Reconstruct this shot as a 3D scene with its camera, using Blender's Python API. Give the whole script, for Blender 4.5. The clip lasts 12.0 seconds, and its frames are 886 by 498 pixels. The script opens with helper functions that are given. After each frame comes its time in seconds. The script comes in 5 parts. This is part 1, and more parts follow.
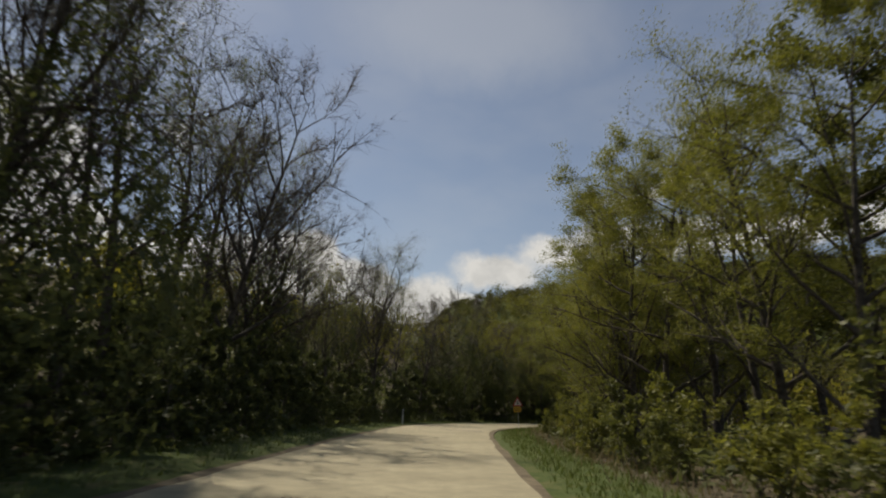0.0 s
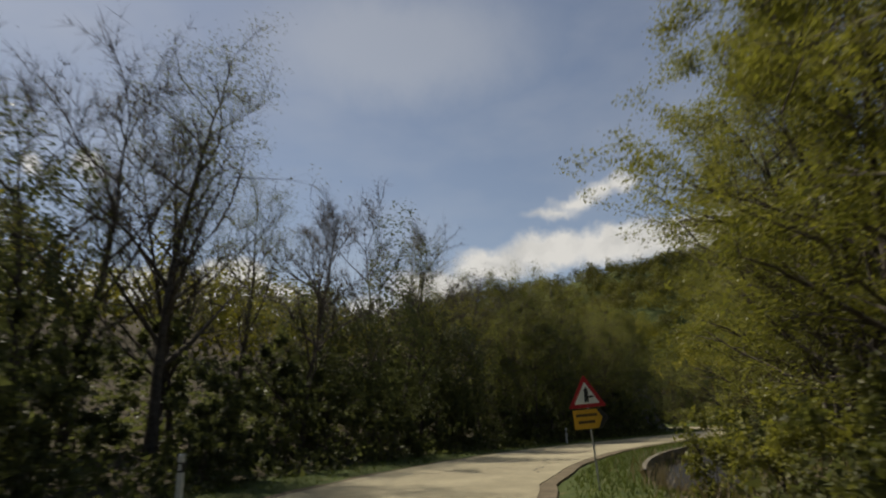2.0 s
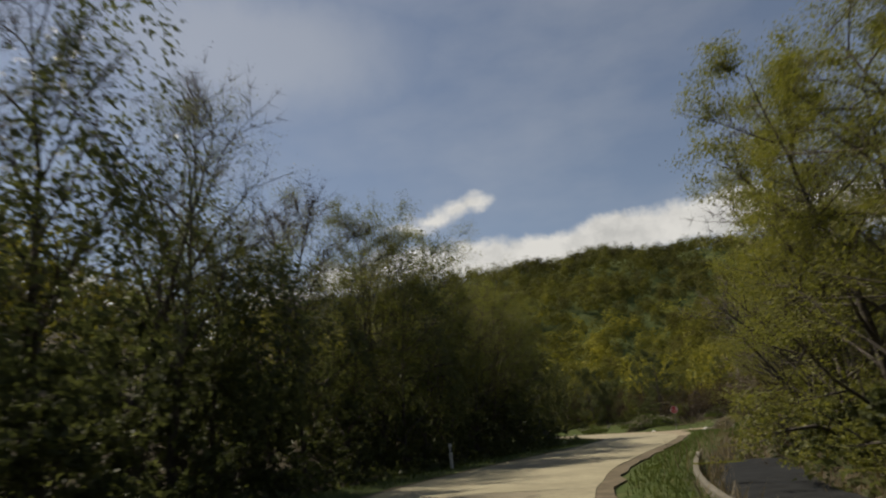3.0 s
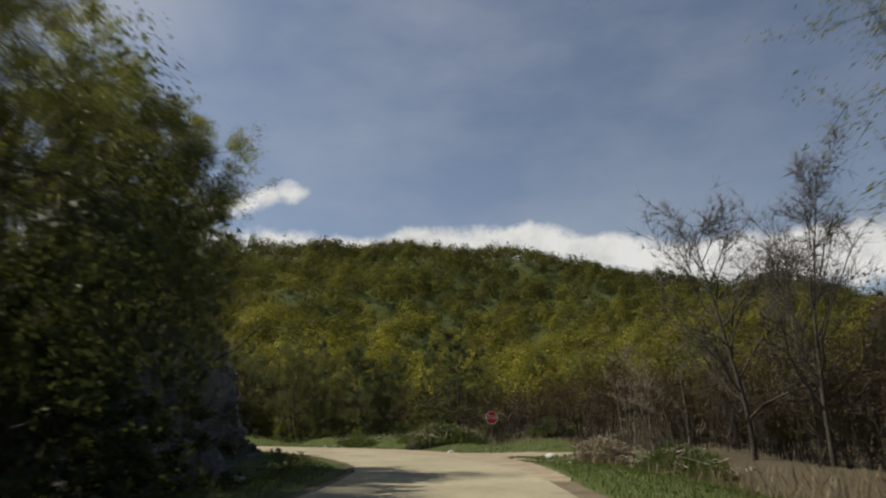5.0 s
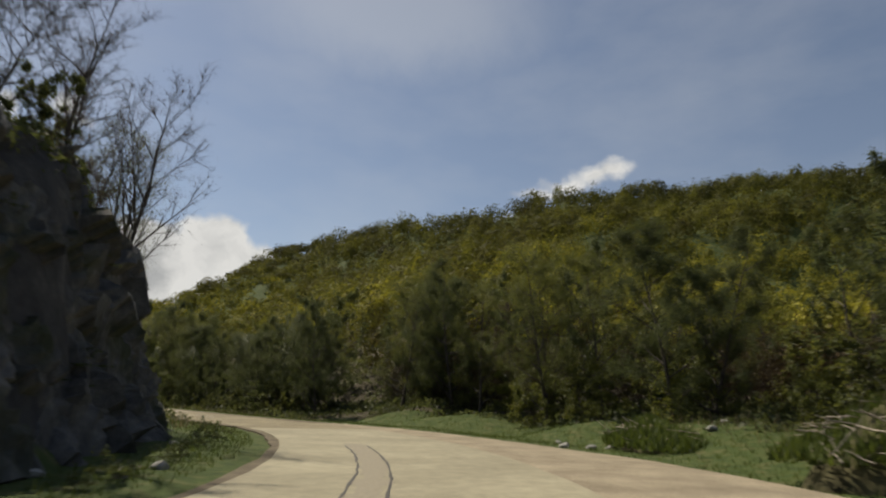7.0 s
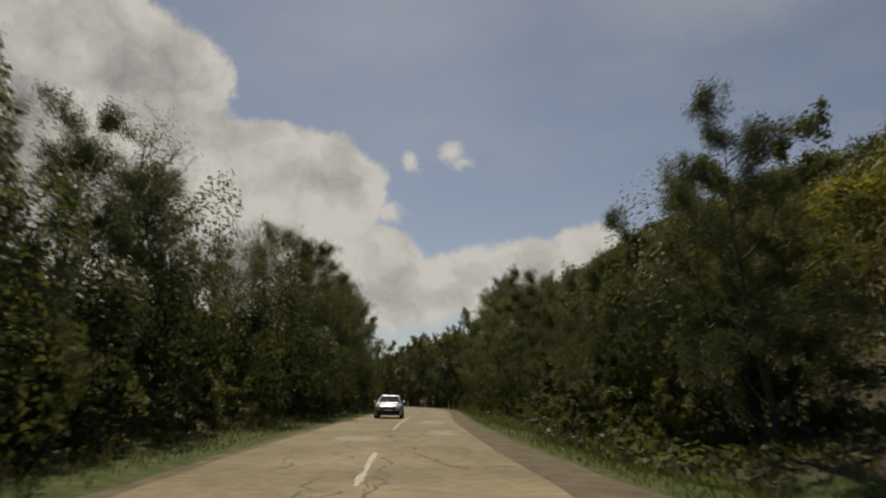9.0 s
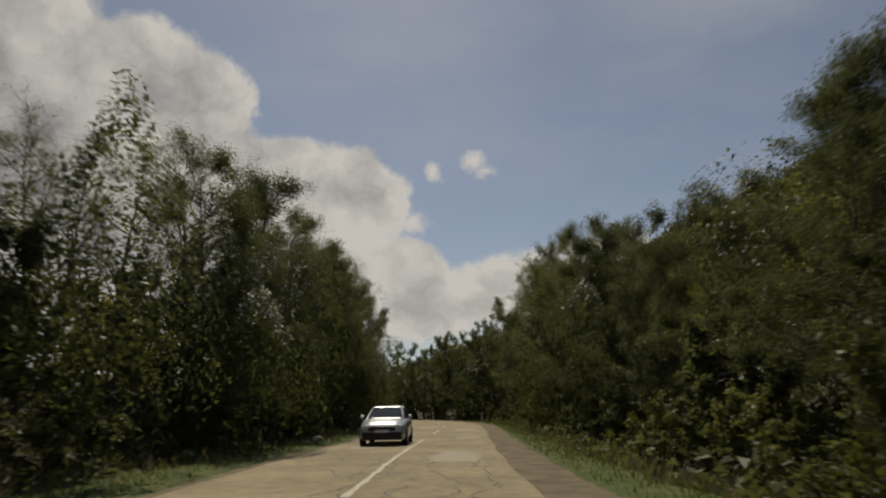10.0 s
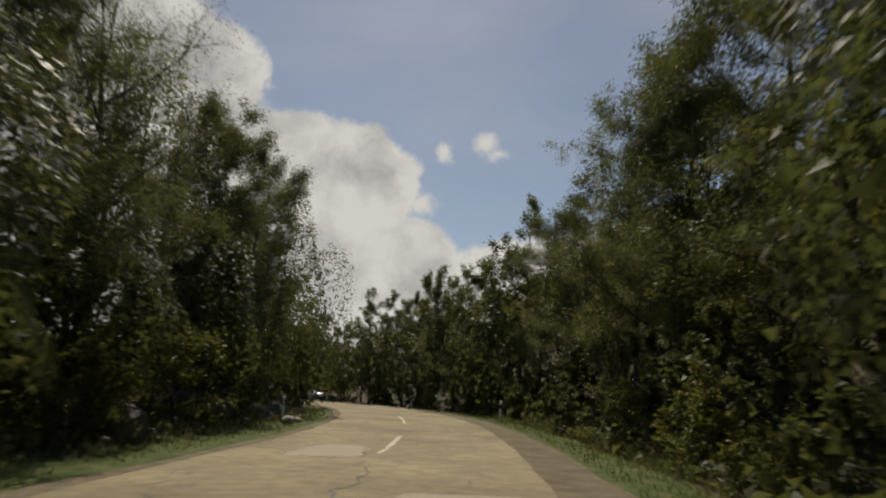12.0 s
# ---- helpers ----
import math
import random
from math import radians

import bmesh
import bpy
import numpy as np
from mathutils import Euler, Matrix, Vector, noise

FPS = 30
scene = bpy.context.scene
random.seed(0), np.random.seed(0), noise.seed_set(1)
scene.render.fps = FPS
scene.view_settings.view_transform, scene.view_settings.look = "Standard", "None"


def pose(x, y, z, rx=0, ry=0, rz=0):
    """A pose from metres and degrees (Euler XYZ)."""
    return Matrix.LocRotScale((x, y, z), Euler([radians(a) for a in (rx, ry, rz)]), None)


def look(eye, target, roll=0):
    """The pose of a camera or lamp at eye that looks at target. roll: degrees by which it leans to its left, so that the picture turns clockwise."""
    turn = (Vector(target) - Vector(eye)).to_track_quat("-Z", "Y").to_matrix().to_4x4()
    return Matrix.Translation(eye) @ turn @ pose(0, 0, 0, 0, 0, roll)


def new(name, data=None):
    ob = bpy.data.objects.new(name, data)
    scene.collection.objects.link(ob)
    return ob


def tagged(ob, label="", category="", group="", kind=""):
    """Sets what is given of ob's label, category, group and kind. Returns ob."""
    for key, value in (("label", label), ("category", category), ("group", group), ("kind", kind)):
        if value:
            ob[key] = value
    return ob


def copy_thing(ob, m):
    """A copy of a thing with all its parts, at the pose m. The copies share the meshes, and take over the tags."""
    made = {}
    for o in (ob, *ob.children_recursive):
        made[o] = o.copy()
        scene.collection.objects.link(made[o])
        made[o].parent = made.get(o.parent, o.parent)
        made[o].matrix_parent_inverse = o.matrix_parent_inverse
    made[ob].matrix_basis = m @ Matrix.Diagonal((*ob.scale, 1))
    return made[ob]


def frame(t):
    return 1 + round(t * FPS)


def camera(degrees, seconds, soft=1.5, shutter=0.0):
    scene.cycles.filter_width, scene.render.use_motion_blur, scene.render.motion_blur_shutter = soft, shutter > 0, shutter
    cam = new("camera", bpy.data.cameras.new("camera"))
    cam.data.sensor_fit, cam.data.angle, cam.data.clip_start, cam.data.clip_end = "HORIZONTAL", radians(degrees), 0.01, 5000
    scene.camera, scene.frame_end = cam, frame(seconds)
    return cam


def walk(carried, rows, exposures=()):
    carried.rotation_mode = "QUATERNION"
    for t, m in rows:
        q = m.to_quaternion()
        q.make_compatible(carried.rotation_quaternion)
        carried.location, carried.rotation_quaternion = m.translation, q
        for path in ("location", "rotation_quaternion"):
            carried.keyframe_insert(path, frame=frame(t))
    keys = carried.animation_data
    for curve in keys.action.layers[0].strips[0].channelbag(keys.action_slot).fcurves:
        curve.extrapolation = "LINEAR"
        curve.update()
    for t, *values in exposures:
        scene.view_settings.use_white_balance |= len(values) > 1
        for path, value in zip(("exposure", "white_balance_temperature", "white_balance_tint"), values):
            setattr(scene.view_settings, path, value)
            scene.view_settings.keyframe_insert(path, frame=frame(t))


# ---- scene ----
cam = camera(69.66, 12.0, soft=2.1, shutter=0.2)
PATH = [
    (0.0, pose(0.00, -0.00, 1.25, 103.91, -2.71, -0.00)),
    (0.5, pose(0.18, 7.61, 1.25, 105.31, -0.96, 0.17)),
    (1.0, pose(0.37, 15.37, 1.25, 106.28, 0.28, 0.08)),
    (1.5, pose(0.65, 23.46, 1.25, 106.35, 1.22, -1.44)),
    (2.0, pose(1.13, 31.87, 1.25, 105.67, 2.10, -4.92)),
    (2.5, pose(2.57, 40.25, 1.25, 106.10, 2.44, -10.35)),
    (3.0, pose(4.45, 48.61, 1.25, 106.40, 4.36, -17.55)),
    (3.5, pose(7.08, 56.62, 1.25, 106.14, 5.58, -24.91)),
    (3.7, pose(8.50, 59.72, 1.25, 105.76, 5.77, -28.08)),
    (5.3, pose(26.37, 81.16, 1.25, 106.07, -0.32, -37.02)),
    (5.5, pose(28.80, 83.88, 1.25, 106.52, -0.83, -33.37)),
    (6.0, pose(34.45, 91.08, 1.25, 104.66, -1.87, -23.80)),
    (6.5, pose(38.99, 98.82, 1.25, 103.49, -1.66, -14.20)),
    (7.0, pose(41.87, 107.27, 1.25, 103.70, -1.81, -6.76)),
    (7.5, pose(43.20, 116.08, 1.25, 103.03, -3.63, 1.05)),
    (7.7, pose(43.30, 119.63, 1.25, 102.03, -1.23, 6.24)),
    (9.3, pose(36.17, 146.01, 1.25, 103.42, -0.45, 29.42)),
    (9.5, pose(34.58, 149.06, 1.25, 103.52, 0.10, 30.29)),
    (10.0, pose(30.40, 156.60, 1.25, 104.21, 1.08, 30.18)),
    (10.5, pose(26.37, 164.28, 1.25, 103.72, 0.96, 30.38)),
    (11.0, pose(22.30, 172.15, 1.25, 103.29, -0.48, 30.38)),
    (11.5, pose(17.97, 180.19, 1.25, 103.18, -0.92, 30.33)),
    (12.0, pose(13.37, 188.41, 1.25, 102.75, -1.68, 30.24)),
]
walk(cam, PATH, [(0.0, 0.05, 6650, 10), (3.5, 0.1, 6600, 10), (5.5, 0.2, 6400, 10), (6.5, 0.2, 6450, 10), (7.5, 0.0, 6550, 10),
                 (9.5, -0.30, 7000, 11), (10.5, -0.28, 6700, 10), (12.0, -0.1, 6750, 10)])

# ---- sky and sun ----
SUN_AZ, SUN_EL = 38.0, 53.0     # degrees to the left of +y, and above the ground
to_sun = Vector((-math.sin(radians(SUN_AZ)) * math.cos(radians(SUN_EL)),
                 math.cos(radians(SUN_AZ)) * math.cos(radians(SUN_EL)), math.sin(radians(SUN_EL))))
world = bpy.data.worlds.new("sky")
scene.world = world
world.use_nodes = True
wn = world.node_tree
sky = wn.nodes.new("ShaderNodeTexSky")
sky.sky_type, sky.sun_disc = "NISHITA", False
sky.sun_elevation, sky.sun_rotation = radians(SUN_EL), radians(-SUN_AZ)
sky.air_density, sky.dust_density, sky.ozone_density = 1.0, 0.4, 1.2
wn.nodes["Background"].inputs["Strength"].default_value = 0.07
haze = wn.nodes.new("ShaderNodeHueSaturation")       # thin spring haze greys the blue
haze.inputs["Saturation"].default_value = 0.80
wn.links.new(sky.outputs["Color"], haze.inputs["Color"])
wn.links.new(haze.outputs["Color"], wn.nodes["Background"].inputs["Color"])
sun = new("sun", bpy.data.lights.new("sun", "SUN"))
sun.data.energy, sun.data.angle, sun.data.color = 4.7, radians(0.55), (1.0, 0.92, 0.78)
sun.matrix_world = look((0, 0, 60), Vector((0, 0, 60)) - to_sun)

# ---- materials ----


def mat(name, rough=0.8, spec=0.3):
    m = bpy.data.materials.new(name)
    m.use_nodes = True
    b = m.node_tree.nodes["Principled BSDF"]
    b.inputs["Roughness"].default_value = rough
    b.inputs["Specular IOR Level"].default_value = spec
    return m, m.node_tree, b


def node(nt, kind, **values):
    n = nt.nodes.new(kind)
    for key, value in values.items():
        n.inputs[key.replace("_", " ")].default_value = value
    return n


def ramp(nt, source, stops):
    r = nt.nodes.new("ShaderNodeValToRGB")
    while len(r.color_ramp.elements) < len(stops):
        r.color_ramp.elements.new(0.5)
    for e, (p, c) in zip(r.color_ramp.elements, stops):
        e.position, e.color = p, (*c, 1)
    nt.links.new(source, r.inputs["Fac"])
    return r.outputs["Color"]


def place(nt):
    return nt.nodes.new("ShaderNodeTexCoord").outputs["Object"]


def noise_tex(nt, scale, detail=4.0, vec=None, rough=0.6):
    n = node(nt, "ShaderNodeTexNoise", Scale=scale, Detail=detail, Roughness=rough)
    nt.links.new(vec if vec is not None else place(nt), n.inputs["Vector"])
    return n.outputs["Fac"]


def mix(nt, fac, a, b, blend="MIX"):
    m = nt.nodes.new("ShaderNodeMix")
    m.data_type, m.blend_type = "RGBA", blend
    for value, socket in ((fac, m.inputs[0]), (a, m.inputs[6]), (b, m.inputs[7])):
        if isinstance(value, (int, float)):
            socket.default_value = value
        elif isinstance(value, tuple):
            socket.default_value = (*value, 1)
        else:
            nt.links.new(value, socket)
    return m.outputs[2]


def bump(nt, bsdf, height, strength, distance):
    b = node(nt, "ShaderNodeBump", Strength=strength, Distance=distance)
    nt.links.new(height, b.inputs["Height"])
    nt.links.new(b.outputs["Normal"], bsdf.inputs["Normal"])


def plain(name, colour, rough=0.6, metal=0.0, vary=0.12, scale=9.0, spec=0.4):
    """A painted or bare surface with faint dirt."""
    m, nt, b = mat(name, rough, spec)
    b.inputs["Metallic"].default_value = metal
    dark = tuple(c * (1 - 2 * vary) for c in colour)
    nt.links.new(ramp(nt, noise_tex(nt, scale), [(0.3, dark), (0.65, colour)]), b.inputs["Base Color"])
    return m


def foliage(name, low, high, shine=0.35, through_light=0.35, stands=0.0):
    """Leaves: a colour of its own for each tree and each leaf, some light let through."""
    m, nt, b = mat(name, 0.55, shine)
    own = nt.nodes.new("ShaderNodeObjectInfo").outputs["Random"]
    leaf = nt.nodes.new("ShaderNodeNewGeometry").outputs["Random Per Island"]
    add = nt.nodes.new("ShaderNodeMath")
    add.operation = "MULTIPLY_ADD"
    nt.links.new(leaf, add.inputs[0])
    add.inputs[1].default_value = 0.6
    half = nt.nodes.new("ShaderNodeMath")
    half.operation = "MULTIPLY"
    half.inputs[1].default_value = 0.4
    nt.links.new(own, half.inputs[0])
    nt.links.new(half.outputs[0], add.inputs[2])
    tone = add.outputs[0]
    if stands:                                  # stands of different trees over a hillside
        blend = nt.nodes.new("ShaderNodeMath")
        blend.operation = "MULTIPLY_ADD"
        nt.links.new(mix(nt, 0.5, ramp(nt, noise_tex(nt, stands, 4.0), [(0.36, (0, 0, 0)), (0.64, (1, 1, 1))]), ramp(nt, noise_tex(nt, stands * 8, 2.0), [(0.40, (0, 0, 0)), (0.60, (1, 1, 1))])), blend.inputs[0])
        blend.inputs[1].default_value = 0.45
        crown = nt.nodes.new("ShaderNodeAttribute")
        crown.attribute_name = "own"
        part_leaf = nt.nodes.new("ShaderNodeMath")
        part_leaf.operation = "MULTIPLY"
        part_leaf.inputs[1].default_value = 0.15
        nt.links.new(leaf, part_leaf.inputs[0])
        part_crown = nt.nodes.new("ShaderNodeMath")
        part_crown.operation = "MULTIPLY_ADD"
        part_crown.inputs[1].default_value = 0.42
        nt.links.new(crown.outputs["Fac"], part_crown.inputs[0])
        nt.links.new(part_leaf.outputs[0], part_crown.inputs[2])
        nt.links.new(part_crown.outputs[0], blend.inputs[2])
        tone = blend.outputs[0]
    mid = tuple((a + b) / 2 for a, b in zip(low, high)) if not stands else (0.135, 0.132, 0.029)
    col = ramp(nt, tone, [(0.0, low), (0.5, mid), (1.0, high)])
    if stands:                                  # darker, browner leaf colour higher up the hill
        up = nt.nodes.new("ShaderNodeSeparateXYZ")
        nt.links.new(place(nt), up.inputs[0])
        rise = nt.nodes.new("ShaderNodeMapRange")
        rise.inputs["From Min"].default_value, rise.inputs["From Max"].default_value = 22.0, 66.0
        nt.links.new(up.outputs["Z"], rise.inputs["Value"])
        upslope = ramp(nt, tone, [(0.0, (0.052, 0.044, 0.026)), (0.5, (0.080, 0.081, 0.026)), (1.0, (0.18, 0.178, 0.036))])
        col = mix(nt, rise.outputs[0], col, upslope)
    nt.links.new(col, b.inputs["Base Color"])
    tr = nt.nodes.new("ShaderNodeBsdfTranslucent")
    nt.links.new(mix(nt, 1.0, col, (1.0, 1.0, 0.65), "MULTIPLY"), tr.inputs["Color"])
    mx = nt.nodes.new("ShaderNodeMixShader")
    mx.inputs[0].default_value = through_light
    nt.links.new(b.outputs[0], mx.inputs[1])
    nt.links.new(tr.outputs[0], mx.inputs[2])
    nt.links.new(mx.outputs[0], nt.nodes["Material Output"].inputs["Surface"])
    return m


LEAF_SPRING = foliage("spring_leaf", (0.10, 0.11, 0.022), (0.25, 0.245, 0.055), 0.35, 0.5)
LEAF_GREEN = foliage("green_leaf", (0.06, 0.072, 0.022), (0.18, 0.18, 0.050), 0.35, 0.5)
# dark green, with the shade of backlit trees put into the leaf colour
LEAF_SHADED = foliage("dark_shaded_leaf", (0.046, 0.058, 0.028), (0.138, 0.150, 0.060), 0.2, 0.5)
LEAF_BROWN = foliage("bud_leaf", (0.048, 0.033, 0.018), (0.105, 0.074, 0.033), 0.06, 0.2)
LEAF_HILL = foliage("hill_leaf", (0.066, 0.052, 0.027), (0.41, 0.365, 0.055), 0.04, 0.4, 0.022)

BARK, _nt, _b = mat("bark", 0.9, 0.2)
_f = noise_tex(_nt, 7.0, 5.0)
_nt.links.new(ramp(_nt, _f, [(0.3, (0.035, 0.028, 0.022)), (0.7, (0.11, 0.095, 0.08))]), _b.inputs["Base Color"])
bump(_nt, _b, _f, 0.6, 0.03)
BARK_PALE, _nt, _b = mat("pale_bark", 0.9, 0.2)
_f = noise_tex(_nt, 6.0, 5.0)
_nt.links.new(ramp(_nt, _f, [(0.3, (0.10, 0.082, 0.060)), (0.7, (0.25, 0.21, 0.155))]), _b.inputs["Base Color"])

# asphalt: worn, sun-bleached, with a polished tone in the wheel tracks
def asphalt(name, low, high, wear):
    m, nt, b = mat(name, 0.88, 0.25)
    fine = noise_tex(nt, 60.0, 3.0)
    c = ramp(nt, noise_tex(nt, 0.35, 5.0), [(0.3, low), (0.7, high)])
    c = mix(nt, 0.55, c, ramp(nt, fine, [(0.3, (0.35, 0.35, 0.35)), (0.7, (1, 1, 1))]), "MULTIPLY")
    c = mix(nt, wear, c, ramp(nt, noise_tex(nt, 3.0, 6.0), [(0.35, (0.45, 0.45, 0.45)), (0.6, (1, 1, 1))]), "MULTIPLY")
    nt.links.new(c, b.inputs["Base Color"])
    bump(nt, b, fine, 0.4, 0.006)
    return m


ASPHALT = asphalt("asphalt", (0.29, 0.255, 0.165), (0.45, 0.40, 0.265), 0.35)
OLD_ASPHALT = asphalt("old_asphalt", (0.205, 0.168, 0.096), (0.36, 0.30, 0.175), 0.5)

PATCH, _nt, _b = mat("tar_patch", 0.8, 0.35)
_c = ramp(_nt, noise_tex(_nt, 14.0, 5.0), [(0.3, (0.19, 0.16, 0.105)), (0.7, (0.29, 0.25, 0.17))])
_nt.links.new(_c, _b.inputs["Base Color"])
CRACK = plain("tar_seam", (0.06, 0.05, 0.036), 0.7, vary=0.2)
LINE_PAINT = plain("worn_line_paint", (0.47, 0.43, 0.32), 0.7, vary=0.3, scale=20)

GRAVEL, _nt, _b = mat("gravel", 0.95, 0.15)
_v = node(_nt, "ShaderNodeTexVoronoi", Scale=26.0)
_nt.links.new(place(_nt), _v.inputs["Vector"])
_c = ramp(_nt, noise_tex(_nt, 0.8, 6.0), [(0.3, (0.25, 0.205, 0.14)), (0.7, (0.44, 0.37, 0.255))])
_c = mix(_nt, 0.5, _c, ramp(_nt, _v.outputs["Distance"], [(0.0, (1.1, 1.1, 1.1)), (0.7, (0.35, 0.33, 0.30))]), "MULTIPLY")
_nt.links.new(_c, _b.inputs["Base Color"])
bump(_nt, _b, _v.outputs["Distance"], 0.6, 0.02)

DIRT, _nt, _b = mat("shoulder_dirt", 0.95, 0.12)
_c = ramp(_nt, noise_tex(_nt, 1.6, 7.0), [(0.3, (0.10, 0.08, 0.054)), (0.7, (0.20, 0.165, 0.11))])
_c = mix(_nt, 0.6, _c, ramp(_nt, noise_tex(_nt, 30.0, 4.0), [(0.3, (0.4, 0.4, 0.4)), (0.7, (1.1, 1.1, 1.1))]), "MULTIPLY")
_nt.links.new(_c, _b.inputs["Base Color"])
# ground: grass and litter on the flat, earth and rock where it is steep
GROUND, _nt, _b = mat("ground", 0.95, 0.15)
_n1, _n2, _n3 = noise_tex(_nt, 0.25, 6.0), noise_tex(_nt, 2.2, 6.0), noise_tex(_nt, 18.0, 4.0)
_grass = ramp(_nt, _n2, [(0.25, (0.030, 0.042, 0.013)), (0.5, (0.058, 0.080, 0.020)), (0.75, (0.13, 0.112, 0.052))])
_litter = ramp(_nt, _n3, [(0.3, (0.034, 0.029, 0.018)), (0.7, (0.105, 0.086, 0.053))])
_turf = _nt.nodes.new("ShaderNodeAttribute")
_turf.attribute_name = "turf"
_edge = _nt.nodes.new("ShaderNodeMath")
_edge.operation = "MULTIPLY_ADD"
_nt.links.new(_n1, _edge.inputs[0])
_edge.inputs[1].default_value = 0.9
_nt.links.new(_turf.outputs["Fac"], _edge.inputs[2])
_c = mix(_nt, ramp(_nt, _edge.outputs[0], [(0.70, (1, 1, 1)), (0.95, (0, 0, 0))]), _grass, _litter)
_rock = ramp(_nt, noise_tex(_nt, 1.1, 8.0, rough=0.7), [(0.3, (0.03, 0.029, 0.03)), (0.55, (0.07, 0.066, 0.062)), (0.75, (0.14, 0.13, 0.115))])
_geo = _nt.nodes.new("ShaderNodeNewGeometry")
_sep = _nt.nodes.new("ShaderNodeSeparateXYZ")
_nt.links.new(_geo.outputs["Normal"], _sep.inputs[0])
_steep = ramp(_nt, _sep.outputs["Z"], [(0.52, (1, 1, 1)), (0.74, (0, 0, 0))])
_nt.links.new(mix(_nt, _steep, _c, _rock), _b.inputs["Base Color"])
bump(_nt, _b, _n3, 0.5, 0.05)

ROCK, _nt, _b = mat("rock", 0.9, 0.2)
_f = noise_tex(_nt, 1.3, 8.0, rough=0.7)
_c = ramp(_nt, _f, [(0.3, (0.045, 0.044, 0.045)), (0.52, (0.11, 0.105, 0.098)), (0.72, (0.22, 0.205, 0.18))])
_c = mix(_nt, ramp(_nt, noise_tex(_nt, 0.5, 6.0), [(0.5, (0, 0, 0)), (0.66, (0.8, 0.8, 0.8))]), _c, (0.045, 0.05, 0.02))
_nt.links.new(_c, _b.inputs["Base Color"])
bump(_nt, _b, noise_tex(_nt, 9.0, 6.0, rough=0.7), 0.8, 0.08)
GRASS_BLADE = foliage("grass_blade", (0.055, 0.082, 0.018), (0.125, 0.15, 0.036), 0.3, 0.4)
DRY_STALK = foliage("dry_stalk", (0.14, 0.105, 0.06), (0.34, 0.28, 0.18), 0.2, 0.2)
EARTH = plain("overgrown_earth", (0.11, 0.10, 0.05), 0.95, vary=0.38, scale=3, spec=0.1)
STONE = plain("stone", (0.36, 0.34, 0.30), 0.9, vary=0.25, scale=5)
STONE_WHITE = plain("pale_stone", (0.62, 0.60, 0.55), 0.9, vary=0.15, scale=6)
# near black: the shade of the ditch hollow is put into this colour
DITCH_SHADE = plain("shaded_ditch_floor", (0.022, 0.023, 0.024), 0.9, vary=0.3, scale=2, spec=0.15)
CONCRETE = plain("weathered_concrete", (0.19, 0.17, 0.13), 0.9, vary=0.25, scale=4)
SIGN_RED = plain("sign_red", (0.36, 0.012, 0.018), 0.4, vary=0.08)
SIGN_WHITE = plain("sign_white", (0.74, 0.73, 0.71), 0.4, vary=0.06)
SIGN_BLACK = plain("sign_black", (0.012, 0.012, 0.014), 0.5, vary=0.05)
SIGN_YELLOW = plain("sign_yellow", (0.62, 0.34, 0.015), 0.45, vary=0.08)
POST_STEEL = plain("dark_steel_post", (0.15, 0.15, 0.15), 0.6, 0.3)
SIGN_BACK = plain("galvanised_steel", (0.42, 0.43, 0.44), 0.45, 0.7)
WHITE_PAINT = plain("post_paint", (0.70, 0.69, 0.66), 0.6, vary=0.12)
CUT_WOOD = plain("cut_branch", (0.36, 0.31, 0.235), 0.9, vary=0.3, scale=3)
TWIG = plain("dead_twig", (0.070, 0.048, 0.031), 0.9, vary=0.3, scale=3)
CAR_PAINT, _nt, _b = mat("silver_paint", 0.3, 0.5)
_b.inputs["Base Color"].default_value = (0.40, 0.41, 0.43, 1)
_b.inputs["Metallic"].default_value = 0.35
_b.inputs["Coat Weight"].default_value = 0.6
BLACK_TRIM = plain("black_trim", (0.015, 0.015, 0.016), 0.5, vary=0.1)
RUBBER = plain("tyre_rubber", (0.018, 0.018, 0.018), 0.85, vary=0.1)
RIM = plain("alloy", (0.5, 0.5, 0.51), 0.35, 0.8)
GLASS, _nt, _b = mat("dark_glass", 0.05, 0.6)
_b.inputs["Base Color"].default_value = (0.02, 0.025, 0.03, 1)
LAMP_GLASS, _nt, _b = mat("lamp_glass", 0.1, 0.6)
_b.inputs["Base Color"].default_value = (0.6, 0.6, 0.6, 1)

# ---- mesh helpers ----


def mesh(name, verts, faces, material, smooth=False):
    me = bpy.data.meshes.new(name)
    me.from_pydata([tuple(v) for v in verts], [], [tuple(f) for f in faces])
    for m in material if isinstance(material, (list, tuple)) else [material]:
        me.materials.append(m)
    if smooth:
        me.polygons.foreach_set("use_smooth", [True] * len(me.polygons))
    me.update()
    return me


def part(name, bm, material, parent, label=""):
    """Links a bmesh or a mesh as ONE object under a thing."""
    if isinstance(bm, bmesh.types.BMesh):
        me = bpy.data.meshes.new(name)
        bm.to_mesh(me)
        bm.free()
        me.materials.append(material)
    else:
        me = bm
    ob = new(name, me)
    ob.parent = parent
    if label:
        tagged(ob, label)
    return ob


def box(bm, x0, x1, y0, y1, z0, z1, bevel=0.0):
    r = bmesh.ops.create_cube(bm, size=1.0)
    for v in r["verts"]:
        v.co = Vector(((x0 + x1) / 2 + v.co.x * (x1 - x0), (y0 + y1) / 2 + v.co.y * (y1 - y0), (z0 + z1) / 2 + v.co.z * (z1 - z0)))
    if bevel:
        edges = list({e for v in r["verts"] for e in v.link_edges})
        bmesh.ops.bevel(bm, geom=edges, offset=bevel, segments=2, affect="EDGES", profile=0.5)
    return bm


